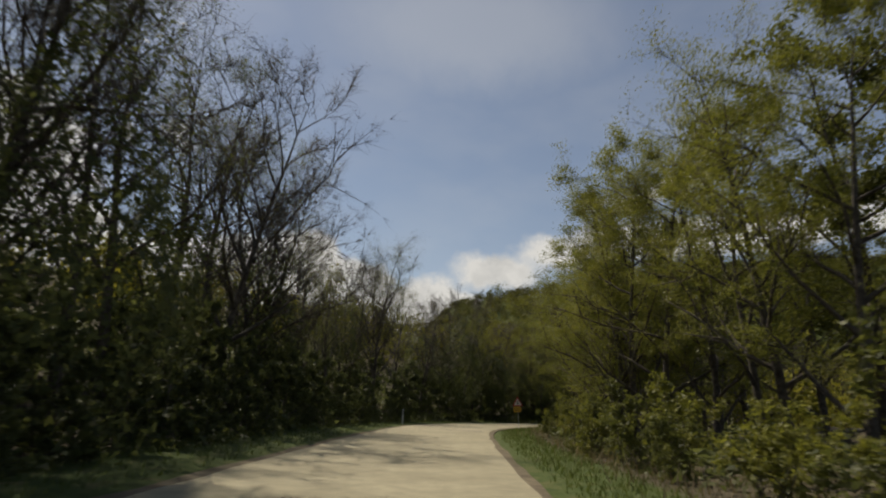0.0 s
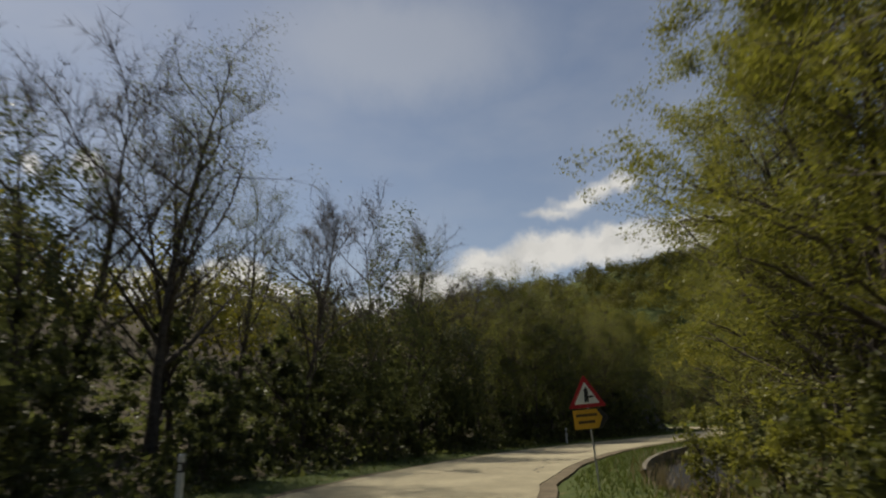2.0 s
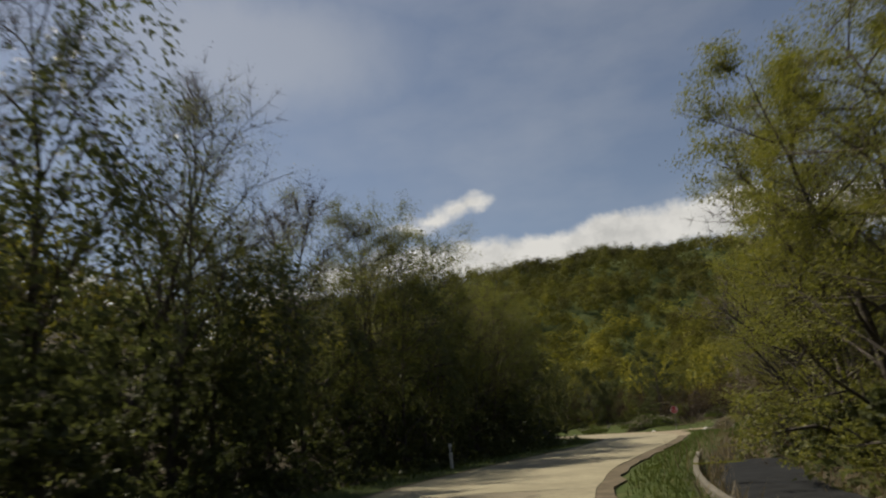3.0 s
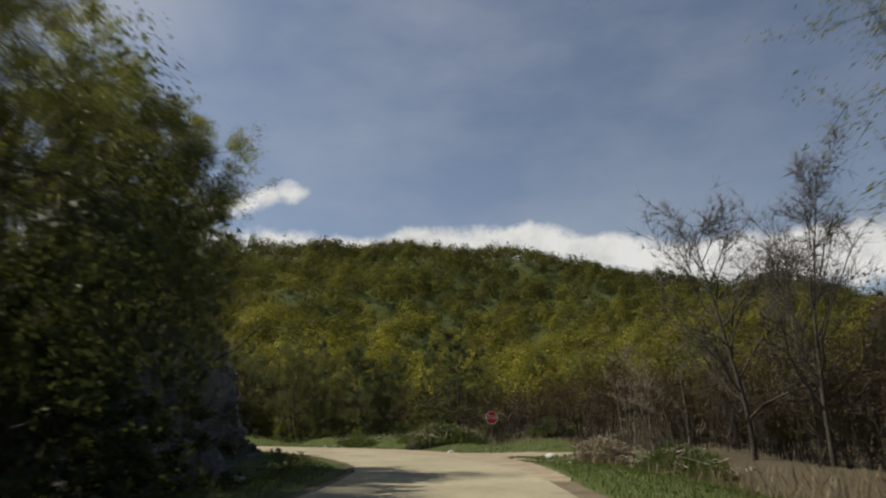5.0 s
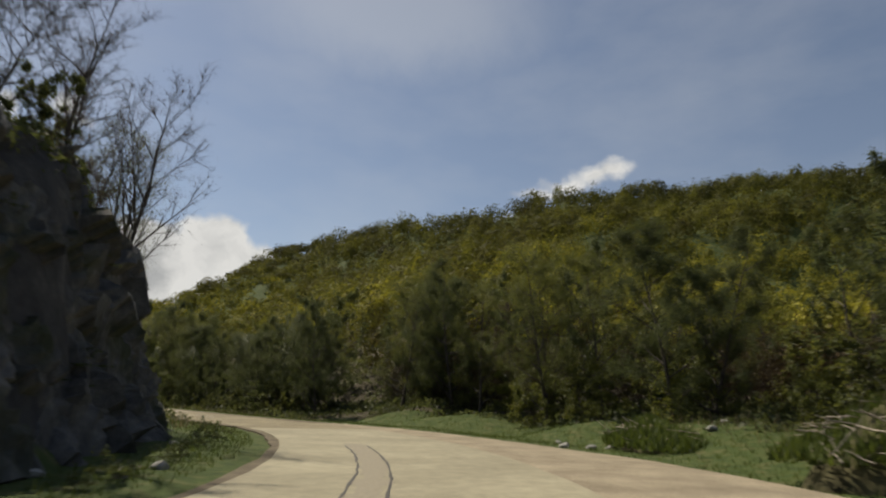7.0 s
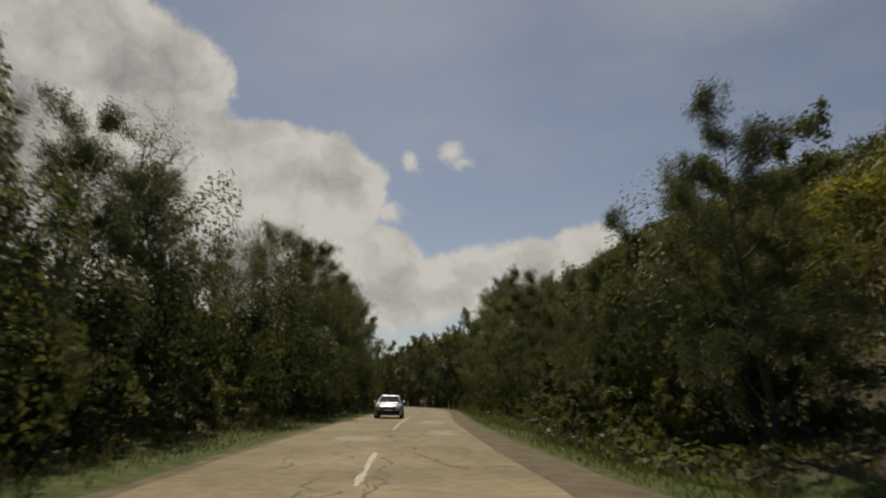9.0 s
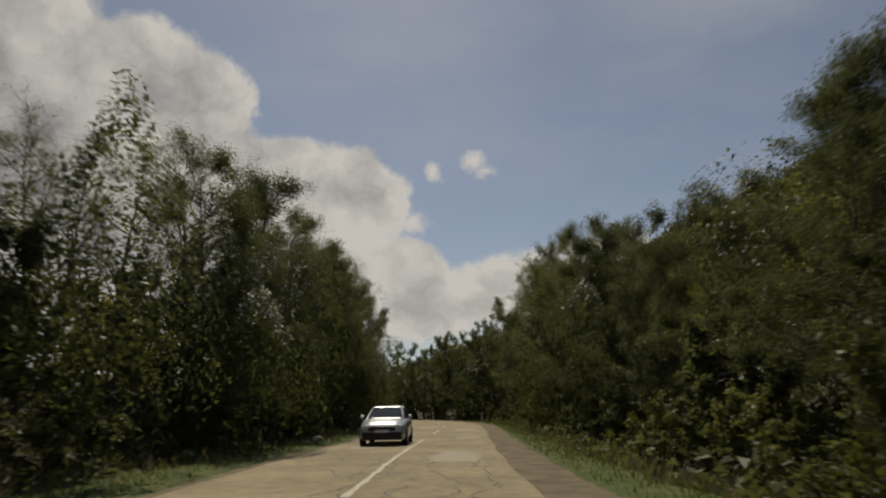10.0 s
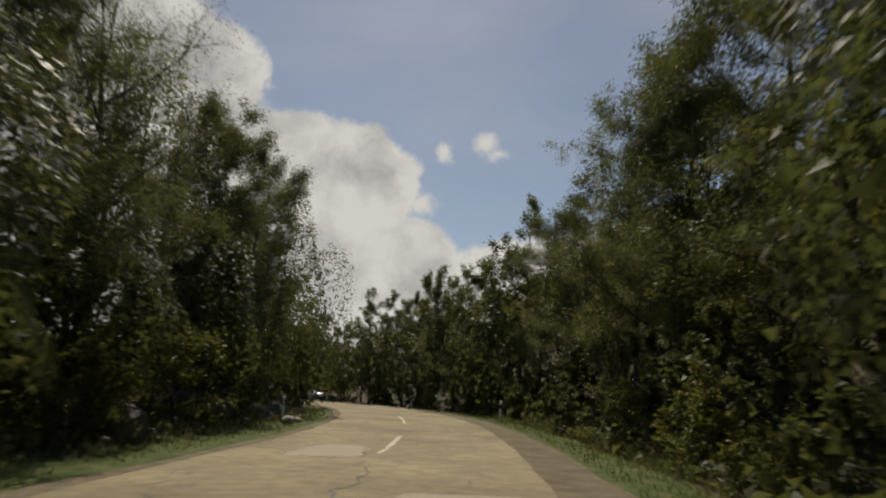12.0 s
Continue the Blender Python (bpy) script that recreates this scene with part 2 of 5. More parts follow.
def prism(points, y0, y1, bevel=0.0):
    """A plate: the outline in x and z, from y0 to y1."""
    bm = bmesh.new()
    a = [bm.verts.new((x, y0, z)) for x, z in points]
    b = [bm.verts.new((x, y1, z)) for x, z in points]
    bm.faces.new(a)
    bm.faces.new(b[::-1])
    for i in range(len(a)):
        j = (i + 1) % len(a)
        bm.faces.new((a[j], a[i], b[i], b[j]))
    bmesh.ops.recalc_face_normals(bm, faces=bm.faces)
    if bevel:
        bmesh.ops.bevel(bm, geom=list(bm.edges), offset=bevel, segments=1, affect="EDGES")
    return bm


def rod(bm, a, b, r0, r1, sides=8):
    a, b = Vector(a), Vector(b)
    m = Matrix.Translation((a + b) / 2) @ (b - a).to_track_quat("Z", "Y").to_matrix().to_4x4()
    bmesh.ops.create_cone(bm, cap_ends=True, segments=sides, radius1=r0, radius2=r1, depth=(b - a).length, matrix=m)
    return bm


# ---- plan: the road's right-hand edge and its width ----
EDGE = [(1.2, -60), (1.3, -30), (1.4, 0), (1.7, 18), (2.3, 32), (3.5, 42.5), (5.9, 50), (9.4, 57.3), (13.4, 63.6), (18.3, 69.6),
        (23.3, 75.3), (28, 80.6), (32, 85.4), (36, 90.5), (39.4, 95.6), (42.0, 101), (44.0, 107.3), (45.2, 114), (45.6, 121),
        (45.0, 128.3), (43.4, 135.2), (40.6, 142), (36.3, 149.2), (31.0, 158.2), (25.7, 167.6), (21.2, 175.8), (13.9, 189.8), (9.9, 197.4),
        (5.5, 205.4), (0.9, 212.6), (-4.3, 219.6), (-10, 226), (-16.5, 232), (-28, 240), (-44, 247.5), (-70, 256), (-110, 266)]


def spline(points, step):
    """Evenly spaced points on a smooth curve through the given ones."""
    p = np.array(points, float)
    p = np.vstack([2 * p[0] - p[1], p, 2 * p[-1] - p[-2]])
    out = []
    for i in range(1, len(p) - 2):
        for u in np.linspace(0, 1, 24, endpoint=False):
            a, b, c, d = p[i - 1], p[i], p[i + 1], p[i + 2]
            out.append(0.5 * (2 * b + (c - a) * u + (2 * a - 5 * b + 4 * c - d) * u**2 + (3 * b - a - 3 * c + d) * u**3))
    out = np.array(out + [p[-2]])
    s = np.concatenate([[0], np.cumsum(np.linalg.norm(np.diff(out, axis=0), axis=1))])
    t = np.arange(0, s[-1], step)
    return np.stack([np.interp(t, s, out[:, k]) for k in range(2)], 1)


R_EDGE = spline(EDGE, 1.5)
_tan = np.gradient(R_EDGE, axis=0)
_tan /= np.linalg.norm(_tan, axis=1)[:, None]
LEFTWARD = np.stack([-_tan[:, 1], _tan[:, 0]], 1)
S = np.arange(len(R_EDGE)) * 1.5 - 60.0           # metres along the road from the start of the walk
WIDTH = np.interp(S, [0, 40, 105, 117, 130, 150, 162, 200, 260], [5.3, 5.3, 5.6, 6.0, 5.7, 5.6, 6.0, 6.1, 5.8])
CENTRE = R_EDGE + LEFTWARD * (WIDTH / 2)[:, None]


def road_coords(x, y):
    """For places: metres along the road, and metres beyond its edge, to the left (+) or to the right (-); 0 on it."""
    x, y = np.atleast_1d(np.asarray(x, float)), np.atleast_1d(np.asarray(y, float))
    s, d = np.empty(len(x)), np.empty(len(x))
    for k in range(0, len(x), 20000):
        q = np.stack([x[k:k + 20000], y[k:k + 20000]], 1)
        v = q[:, None, :] - CENTRE[None]
        i = (v**2).sum(-1).argmin(1)
        w = v[np.arange(len(q)), i]
        side = np.sign((w * LEFTWARD[i]).sum(1))
        away = np.maximum(np.linalg.norm(w, axis=1) - WIDTH[i] / 2, 0.0)
        s[k:k + 20000], d[k:k + 20000] = S[i], side * away
    return s, d


def at_road(s, d):
    """The place d metres beyond the left edge (+) or the right edge (-) at s metres along."""
    i = int(np.clip(round((s + 60) / 1.5), 0, len(S) - 1))
    p = CENTRE[i] + LEFTWARD[i] * (math.copysign(WIDTH[i] / 2, d) + d)
    return float(p[0]), float(p[1]), math.degrees(math.atan2(-_tan[i][0], _tan[i][1]))


def smooth(x):
    x = np.clip(x, 0, 1)
    return x * x * (3 - 2 * x)


_rng = np.random.default_rng(5)
_waves = [(_rng.uniform(-1, 1, 2) * f, _rng.uniform(0, 6.28), a) for f, a in ((0.02, 2.0), (0.035, 1.4), (0.06, 1.0), (0.12, 0.5), (0.21, 0.33),
          (0.33, 0.25), (0.6, 0.16), (0.9, 0.12), (1.5, 0.08), (2.1, 0.06)) for _ in range(3)]


def rough_land(x, y):
    return sum(a * np.sin(k[0] * x * 2 + k[1] * y * 2 + p) for k, p, a in _waves)


def fine_land(x, y):
    return sum(a * np.sin(k[0] * x * 2 + k[1] * y * 2 + p) for k, p, a in _waves[12:]) * 0.25


FOOT_S, FOOT_D = [0, 70, 94, 103, 110, 116, 121, 127, 140, 160, 180], [2.6, 2.6, 2.8, 4.6, 5.1, 4.6, 4.0, 3.3, 3.8, 3.7, 2.8]
BANK_S, BANK_H = [0, 40, 70, 90, 104, 112, 120, 140, 158, 175, 300], [1.0, 1.2, 1.8, 2.8, 4.0, 5.6, 6.5, 6.6, 4.5, 2.4, 2.4]


# the gravel shoulder right of the asphalt: metres along the road and width
SHOULDER_S = [0, 30, 100, 112, 120, 130, 136, 140, 147, 153, 160, 170, 300]
SHOULDER_W = [0.28, 0.25, 0.6, 2.0, 3.8, 4.2, 4.0, 3.2, 2.6, 2.2, 1.4, 1.1, 0.9]
# the hill's crest round the bend: degrees left of +y, distance, height
HILL_AZ = [-110, -80, -69, -62, -57, -52, -46, -41, -34, -29, -24, -19, -13, -6, 0, 5, 8, 12, 16, 18, 21, 30, 70]
HILL_FAR = [340, 340, 340, 340, 340, 340, 340, 340, 320, 280, 240, 214, 206, 202, 200, 200, 200, 200, 200, 200, 200, 200, 200]
HILL_TOP = [0, 45, 61.4, 64, 68.3, 80.1, 84.1, 84.4, 88.5, 73.5, 65.7, 58.6, 54.3, 52.5, 64, 64, 54, 34.3, 25.7, 19.7, 14.3, 4, 2]


def land(x, y):
    """The height of the ground."""
    x, y = np.atleast_1d(np.asarray(x, float)), np.atleast_1d(np.asarray(y, float))
    s, d = road_coords(x, y)
    rough = rough_land(x, y)
    left, right = np.maximum(d, 0), np.maximum(-d, 0)
    # left: a bank, cut to a rock face inside the bend
    bank = np.interp(s, BANK_S, BANK_H)
    foot = np.interp(s, FOOT_S, FOOT_D)
    run = np.interp(s, [30, 80, 104, 140, 160, 175], [7, 5, 2.7, 2.7, 5, 6])
    face = 1 + 0.12 * np.sin(x * 1.3 + y * 0.7) * np.interp(s, [80, 100, 140, 160], [0, 1, 1, 0])
    h = bank * smooth((left - foot * face) / run) + np.interp(s, [0, 85, 105, 190, 230], [0.36, 0.36, 0.2, 0.2, 0.06]) * np.maximum(left - foot - run, 0)
    h = np.where(left > 0, np.minimum(h, np.interp(s, [0, 190, 230], [16, 14, 6])), 0)
    # right: a ditch, then the hill
    ditch = np.interp(s, [20, 44, 50, 80, 88, 150, 175, 300], [0.2, 0.3, 1.5, 1.5, 0.1, 0.1, 0.5, 0.5])
    h = h - ditch * np.exp(-((right - np.interp(s, [0, 40, 60, 150, 170], [4, 3.9, 3.7, 5.5, 4])) / 1.15)**2) * (right > 0)
    az, far = np.degrees(np.arctan2(-(x - 39), y - 104)), np.hypot(x - 39, y - 104)
    top = np.interp(az, HILL_AZ, HILL_TOP)
    hill = top * smooth((far - 38) / (np.interp(az, HILL_AZ, HILL_FAR) - 38))**0.85 * (1 + 0.015 * np.sin(x * 0.09 + 1.0) + 0.01 * np.sin(x * 0.17 + y * 0.1))
    shoulder = 0.5 * np.maximum(right - np.interp(s, [60, 95, 145, 175, 200], [14, 22, 22, 12, 8]), 0)
    h = h + np.where(right > 0, np.minimum(hill, shoulder), 0)
    h = h + np.where(right > 0, np.minimum(0.04 * np.maximum(right - 4, 0), 1.5), 0)
    off = np.where(d < 0, np.maximum(-d - np.maximum(np.interp(s, SHOULDER_S, SHOULDER_W) - 1.0, 0), 0), d)
    h = h + rough * np.clip((off - 3) / 60, 0, 1) * 0.8 + fine_land(x, y) * np.clip((off - 1.2) / 5, 0, 1)
    h = h + rough * 0.14 * smooth((left - foot) / 1.5) * np.interp(s, [85, 100, 145, 160], [0, 1.0, 1.0, 0])
    cut = np.interp(s, [88, 100, 145, 160], [0, 1, 1, 0]) * smooth((left - foot) / 1.2) * smooth((14 - left) / 6)
    h = h + cut * 0.25 * (0.55 * np.abs(np.sin(x * 0.9 + 0.4 * np.sin(y * 1.1) + y * 0.5)) + 0.4 * np.abs(np.sin(y * 1.35 - x * 0.4 + np.sin(x * 1.7))) + 0.25 * np.sin(x * 3.1 + y * 2.3) - 0.5)
    flat = np.exp(-((y - 107.2 + (x - 46) * 0.27) / 4.2)**4) * smooth((x - 43) / 3) * smooth((96 - x) / 16)
    h = h * (1 - flat) - 0.05 * flat
    return np.where(off < 0.4, -0.07, h - 0.07 * (1 - smooth((off - 0.4) / 0.8)))


def axis(lo, hi, step, out):
    """Fine steps from lo to hi, ever longer ones beyond."""
    v, a, b, g = list(np.arange(lo, hi, step)), lo, hi, step
    while a > -out or b < out:
        g *= 1.22
        a, b = a - g, b + g
        v = [a] + v + [b]
    return np.array(v)


def build_ground():
    ax, ay = axis(-28, 72, 0.8, 4200), axis(-20, 262, 0.8, 4200)
    ax = np.sort(np.concatenate([ax, [v + 0.4 for v in ax if 26 < v < 42]]))
    ay = np.sort(np.concatenate([ay, [v + 0.4 for v in ay if 92 < v < 150]]))
    gx, gy = np.meshgrid(ax, ay)
    z = land(gx.ravel(), gy.ravel())
    nx, ny = len(ax), len(ay)
    i = (np.arange(ny - 1)[:, None] * nx + np.arange(nx - 1)[None]).ravel()
    faces = np.stack([i, i + 1, i + nx + 1, i + nx], 1)
    me = mesh("ground", np.stack([gx.ravel(), gy.ravel(), z], 1), faces, GROUND, smooth=True)
    s, d = road_coords(gx.ravel(), gy.ravel())
    wide = np.where(d > 0, np.interp(s, [0, 70, 100, 150, 180], [2.8, 2.8, 4.4, 3.2, 2.6]), np.interp(s, [0, 44, 60, 88, 104, 112, 150, 165, 175], [2.4, 2.2, 1.8, 2.5, 5, 12, 14, 6, 2.6]))
    turf = me.attributes.new("turf", "FLOAT", "POINT")
    turf.data.foreach_set("value", (np.clip(0.5 + (wide - np.abs(d)) / 1.6, 0, 1) + smooth((np.abs(d) - 30) / 25) * 0.75).astype(np.float32))
    tagged(new("ground", me), "grassy, leaf-strewn hillside with a bare rock cutting", "ground", kind="structure")


def ribbon(name, s0, s1, inner, outer, z, material, thick=0.06, wobble=0.0, seed=0, side=None):
    """A strip along the road between two offsets from its right-hand edge, metres to the left; it has thickness."""
    rng = np.random.default_rng(seed)
    idx = [i for i in range(len(S)) if s0 <= S[i] <= s1]
    verts, faces = [], []
    for i in idx:
        a = inner(i) if callable(inner) else inner
        b = outer(i) if callable(outer) else outer
        a, b = a + rng.normal(0, wobble), b + rng.normal(0, wobble)
        cols = np.linspace(a, b, 5)
        for c in cols:
            p = R_EDGE[i] + LEFTWARD[i] * c
            verts.append((p[0], p[1], z))
        for c in (a, b):
            p = R_EDGE[i] + LEFTWARD[i] * c
            verts.append((p[0], p[1], z - thick))
    for k in range(len(idx) - 1):
        o, n = k * 7, k * 7 + 7
        for c in range(4):
            faces.append((o + c, n + c, n + c + 1, o + c + 1))
        faces.append((o + 5, n + 5, n, o))
        faces.append((o + 4, n + 4, n + 6, o + 6))
    return mesh(name, verts, faces, material)


build_ground()


def rock_face():
    """The cutting inside the bend: a skin of broken blocks in front of the bank."""
    rng = np.random.default_rng(17)
    seeds = rng.uniform((24, 88, -1), (46, 156, 9), (6500, 3))
    push, lean = rng.uniform(-0.4, 0.4, 6500), rng.normal(0, 0.4, (6500, 3))
    rows_s, rise = np.arange(94, 156, 0.22), np.concatenate([np.linspace(-0.06, 1.0, 42), [1.05, 1.05, 1.0]])
    nv = len(rise)
    pts = []
    for s in rows_s:
        i = (s + 60) / 1.5
        k = int(i)
        f = i - k
        c = CENTRE[k] * (1 - f) + CENTRE[k + 1] * f
        n = LEFTWARD[k] * (1 - f) + LEFTWARD[k + 1] * f
        w = WIDTH[k] / 2
        bank = np.interp(s, BANK_S, BANK_H) * np.interp(s, [94, 99, 146, 156], [0.0, 1.0, 1.0, 0.0])
        foot = np.interp(s, FOOT_S, FOOT_D)
        for j, v in enumerate(rise):
            u = np.clip(v, 0, 1)
            back = (0.5 - math.sin(math.asin(1 - 2 * u) / 3)) * 2.7 - 0.45 + (0, 0.5, 1.4)[max(0, j - nv + 3) if j >= nv - 2 else 0]
            back += (1 - np.interp(s, [94, 99, 146, 156], [0.0, 1.0, 1.0, 0.0])) * 1.6
            p = c + n * (w + foot + back)
            pts.append((p[0], p[1], bank * v - (0.6 if j == nv - 1 else 0)))
    p = np.array(pts)
    near = np.empty(len(p), int)
    for a in range(0, len(p), 1500):
        lo, hi = p[a:a + 1500].min(0) - 2.5, p[a:a + 1500].max(0) + 2.5
        some = np.flatnonzero(((seeds > lo) & (seeds < hi)).all(1))
        q = (p[a:a + 1500, None] - seeds[some][None]) * (1.0, 1.0, 1.25)
        near[a:a + 1500] = some[(q**2).sum(-1).argmin(1)]
    out = push[near] + ((p - seeds[near]) * lean[near]).sum(1) + rng.normal(0, 0.05, len(p))
    side = np.repeat(np.array([LEFTWARD[int((s + 60) / 1.5)] for s in rows_s]), nv, axis=0)
    p[:, :2] -= side * (np.clip(out, -0.8, 0.8) * 0.75)[:, None]
    p[:, 2] += out * 0.3
    i = (np.arange(len(rows_s) - 1)[:, None] * nv + np.arange(nv - 1)[None]).ravel()
    faces = np.stack([i, i + 1, i + nv + 1, i + nv], 1)
    tagged(new("rock_face", mesh("rock_face", p, faces, ROCK)), "dark broken rock cutting beside the bend", "rock", kind="structure")


rock_face()

# ---- road ----
road = tagged(new("road", ribbon("road", -60, 330, 0.0, lambda i: WIDTH[i], 0.0, ASPHALT, 0.12, 0.03, 3)),
              "sun-bleached, cracked and patched asphalt road", "road", kind="structure")
road.data.materials.append(OLD_ASPHALT)
for _p in road.data.polygons:                     # the straight keeps an older, darker surface
    _p.material_index = int(_p.index // 6 * 1.5 - 60 > 150)


def right_wide(i):
    return -np.interp(S[i], SHOULDER_S, SHOULDER_W)


for _a, _b2, _m, _z in ((-60, 101, DIRT, -0.012), (99, 160, GRAVEL, -0.016), (158, 330, DIRT, -0.012)):
    tagged(new("gravel_shoulder", ribbon("gravel_shoulder", _a, _b2, right_wide, 0.05, _z, _m, 0.10, 0.05, 4)),
           "dusty gravel shoulder beside the asphalt", "gravel", kind="structure")
tagged(new("left_shoulder", ribbon("left_shoulder", -60, 330, lambda i: WIDTH[i] - 0.05, lambda i: WIDTH[i] + np.interp(S[i], [0, 90, 120, 160, 300], [0.35, 0.3, 0.18, 0.35, 0.5]),
    -0.012, DIRT, 0.10, 0.06, 5)), "dusty dirt shoulder on the bend's inner side", "gravel", kind="structure")

# ---- clouds: a far shell of drifting cumulus, drawn in degrees of heading and height ----


def build_clouds():
    verts, faces, uv = [], [], []
    na, ne = 100, 24
    for j in range(ne + 1):
        for i in range(na + 1):
            az, el = -100 + 200 * i / na, 1 + 43 * j / ne
            a, e = radians(az), radians(el)
            verts.append((25 - 3800 * math.sin(a) * math.cos(e), 110 + 3800 * math.cos(a) * math.cos(e), 3800 * math.sin(e)))
            uv.append((az, el))
    for j in range(ne):
        for i in range(na):
            k = j * (na + 1) + i
            faces.append((k, k + 1, k + na + 2, k + na + 1))
    m = bpy.data.materials.new("cloud")
    m.use_nodes = True
    nt = m.node_tree
    nt.nodes.remove(nt.nodes["Principled BSDF"])
    me = mesh("cloud_shell", verts, faces, m, smooth=True)
    layer = me.uv_layers.new(name="sky")
    for loop in me.loops:
        layer.data[loop.index].uv = uv[loop.vertex_index]
    coord = nt.nodes.new("ShaderNodeUVMap").outputs["UV"]

    def vmath(op, a, b):
        n = nt.nodes.new("ShaderNodeVectorMath")
        n.operation = op
        for value, socket in ((a, n.inputs[0]), (b, n.inputs[1])):
            if isinstance(value, tuple):
                socket.default_value = value
            elif value is not None:
                nt.links.new(value, socket)
        return n.outputs["Value"] if op == "LENGTH" else n.outputs["Vector"]

    def smath(op, a, b, c=None):
        n = nt.nodes.new("ShaderNodeMath")
        n.operation = op
        for value, socket in zip((a, b, c), n.inputs):
            if isinstance(value, (int, float)):
                socket.default_value = value
            elif value is not None:
                nt.links.new(value, socket)
        return n.outputs[0]

    warp = node(nt, "ShaderNodeTexNoise", Scale=0.28, Detail=7.0, Roughness=0.62)
    nt.links.new(coord, warp.inputs["Vector"])
    shift = vmath("MULTIPLY", vmath("SUBTRACT", warp.outputs["Color"], (0.5, 0.5, 0.5)), (4.6, 3.4, 0.0))
    place_ = vmath("ADD", coord, shift)
    # heading, height, half-width and half-height of each heap
    heaps = [(67.2, 23, 12, 10), (56.2, 24, 7.5, 7.6), (50.7, 25, 3.9, 4.8), (59.2, 12, 14, 9), (45.2, 10, 14, 7), (44.2, 18.5, 6.5, 5.2), (39.2, 18.5, 5, 4.8), (35.8, 17.8, 3.3, 4.2), (33.4, 10.5, 4.4, 4.6),
             (24.5, 10.2, 4.2, 3), (29, 9.2, 4, 3), (19.5, 9.2, 5, 4.6), (14, 10.6, 4.6, 4.4), (9.5, 9.2, 4, 4.2), (2, 8, 6, 3.6), (30.2, 20.8, 1, 0.9), (26.8, 21.5, 1, 0.7), (25.1, 20.6, 0.8, 0.4),
             (32.0, 16.4, 1.2, 0.9), (-22.6, 20.6, 1.6, 0.8), (-20.6, 20.1, 1.7, 0.8), (-18.3, 19.4, 1.8, 0.7), (-15.9, 18.5, 1.8, 0.45),
             (-4, 12.6, 4, 1.5), (-10, 14.3, 4, 1.5), (-15.5, 15.4, 4, 1.4), (-22, 15.3, 5, 1.6), (-29, 15.5, 5, 1.6), (-36, 16.4, 5, 1.9), (-43, 16.2, 6, 1.9), (-51, 15.2, 6, 1.8), (-60, 14, 8, 2.1), (-69, 13.4, 8, 2.2)]
    dist = None
    for az, el, rw, rh in heaps:
        q = vmath("MULTIPLY", vmath("SUBTRACT", place_, (az, el, 0.0)), (1 / rw, 1 / rh, 0.0))
        one = smath("MULTIPLY", smath("SUBTRACT", vmath("LENGTH", q, None), 1.0), min(rw, rh))
        dist = one if dist is None else smath("SMOOTH_MIN", dist, one, 0.8)
    alpha = nt.nodes.new("ShaderNodeMapRange")
    alpha.interpolation_type = "SMOOTHSTEP"
    alpha.inputs["From Min"].default_value, alpha.inputs["From Max"].default_value = 0.55, -0.60
    nt.links.new(dist, alpha.inputs["Value"])
    # thin high veil
    veil = node(nt, "ShaderNodeTexNoise", Scale=0.045, Detail=6.0, Roughness=0.55)
    nt.links.new(vmath("MULTIPLY", coord, (1.0, 2.2, 1.0)), veil.inputs["Vector"])
    thin = nt.nodes.new("ShaderNodeMapRange")
    thin.inputs["From Min"].default_value, thin.inputs["From Max"].default_value = 0.42, 0.80
    thin.inputs["To Max"].default_value = 0.20
    nt.links.new(veil.outputs["Fac"], thin.inputs["Value"])
    # a soft high bank of cloud over the first stretch
    q = vmath("MULTIPLY", vmath("SUBTRACT", place_, (-1.0, 34.0, 0.0)), (1 / 17, 1 / 6, 0.0))
    bank = nt.nodes.new("ShaderNodeMapRange")
    bank.interpolation_type = "SMOOTHSTEP"
    bank.inputs["From Min"].default_value, bank.inputs["From Max"].default_value = 1.25, 0.3
    bank.inputs["To Max"].default_value = 0.26
    nt.links.new(vmath("LENGTH", q, None), bank.inputs["Value"])
    cover = smath("MAXIMUM", smath("MAXIMUM", alpha.outputs[0], thin.outputs[0]), bank.outputs[0])
    inner = node(nt, "ShaderNodeTexNoise", Scale=0.15, Detail=7.0, Roughness=0.58)
    nt.links.new(place_, inner.inputs["Vector"])
    # the thick grey heart of the tallest heap
    q = vmath("MULTIPLY", vmath("SUBTRACT", place_, (54.5, 26.2, 0.0)), (1 / 5.2, 1 / 4.2, 0.0))
    heart = nt.nodes.new("ShaderNodeMapRange")
    heart.interpolation_type = "SMOOTHSTEP"
    heart.inputs["From Min"].default_value, heart.inputs["From Max"].default_value = 1.35, 0.0
    heart.inputs["To Max"].default_value = -0.20
    nt.links.new(vmath("LENGTH", q, None), heart.inputs["Value"])
    depth = smath("MULTIPLY_ADD", dist, 0.05, smath("MULTIPLY_ADD", inner.outputs["Fac"], 1.5, smath("ADD", heart.outputs[0], 0.05)))
    tone = ramp(nt, depth, [(0.24, (0.40, 0.41, 0.42)), (0.54, (0.72, 0.72, 0.70)), (0.80, (1.0, 0.985, 0.94))])
    glow = nt.nodes.new("ShaderNodeEmission")
    glow.inputs["Strength"].default_value = 0.65
    nt.links.new(tone, glow.inputs["Color"])
    mx = nt.nodes.new("ShaderNodeMixShader")
    clear = nt.nodes.new("ShaderNodeBsdfTransparent")
    nt.links.new(cover, mx.inputs[0])
    nt.links.new(clear.outputs[0], mx.inputs[1])
    nt.links.new(glow.outputs[0], mx.inputs[2])
    nt.links.new(mx.outputs[0], nt.nodes["Material Output"].inputs["Surface"])
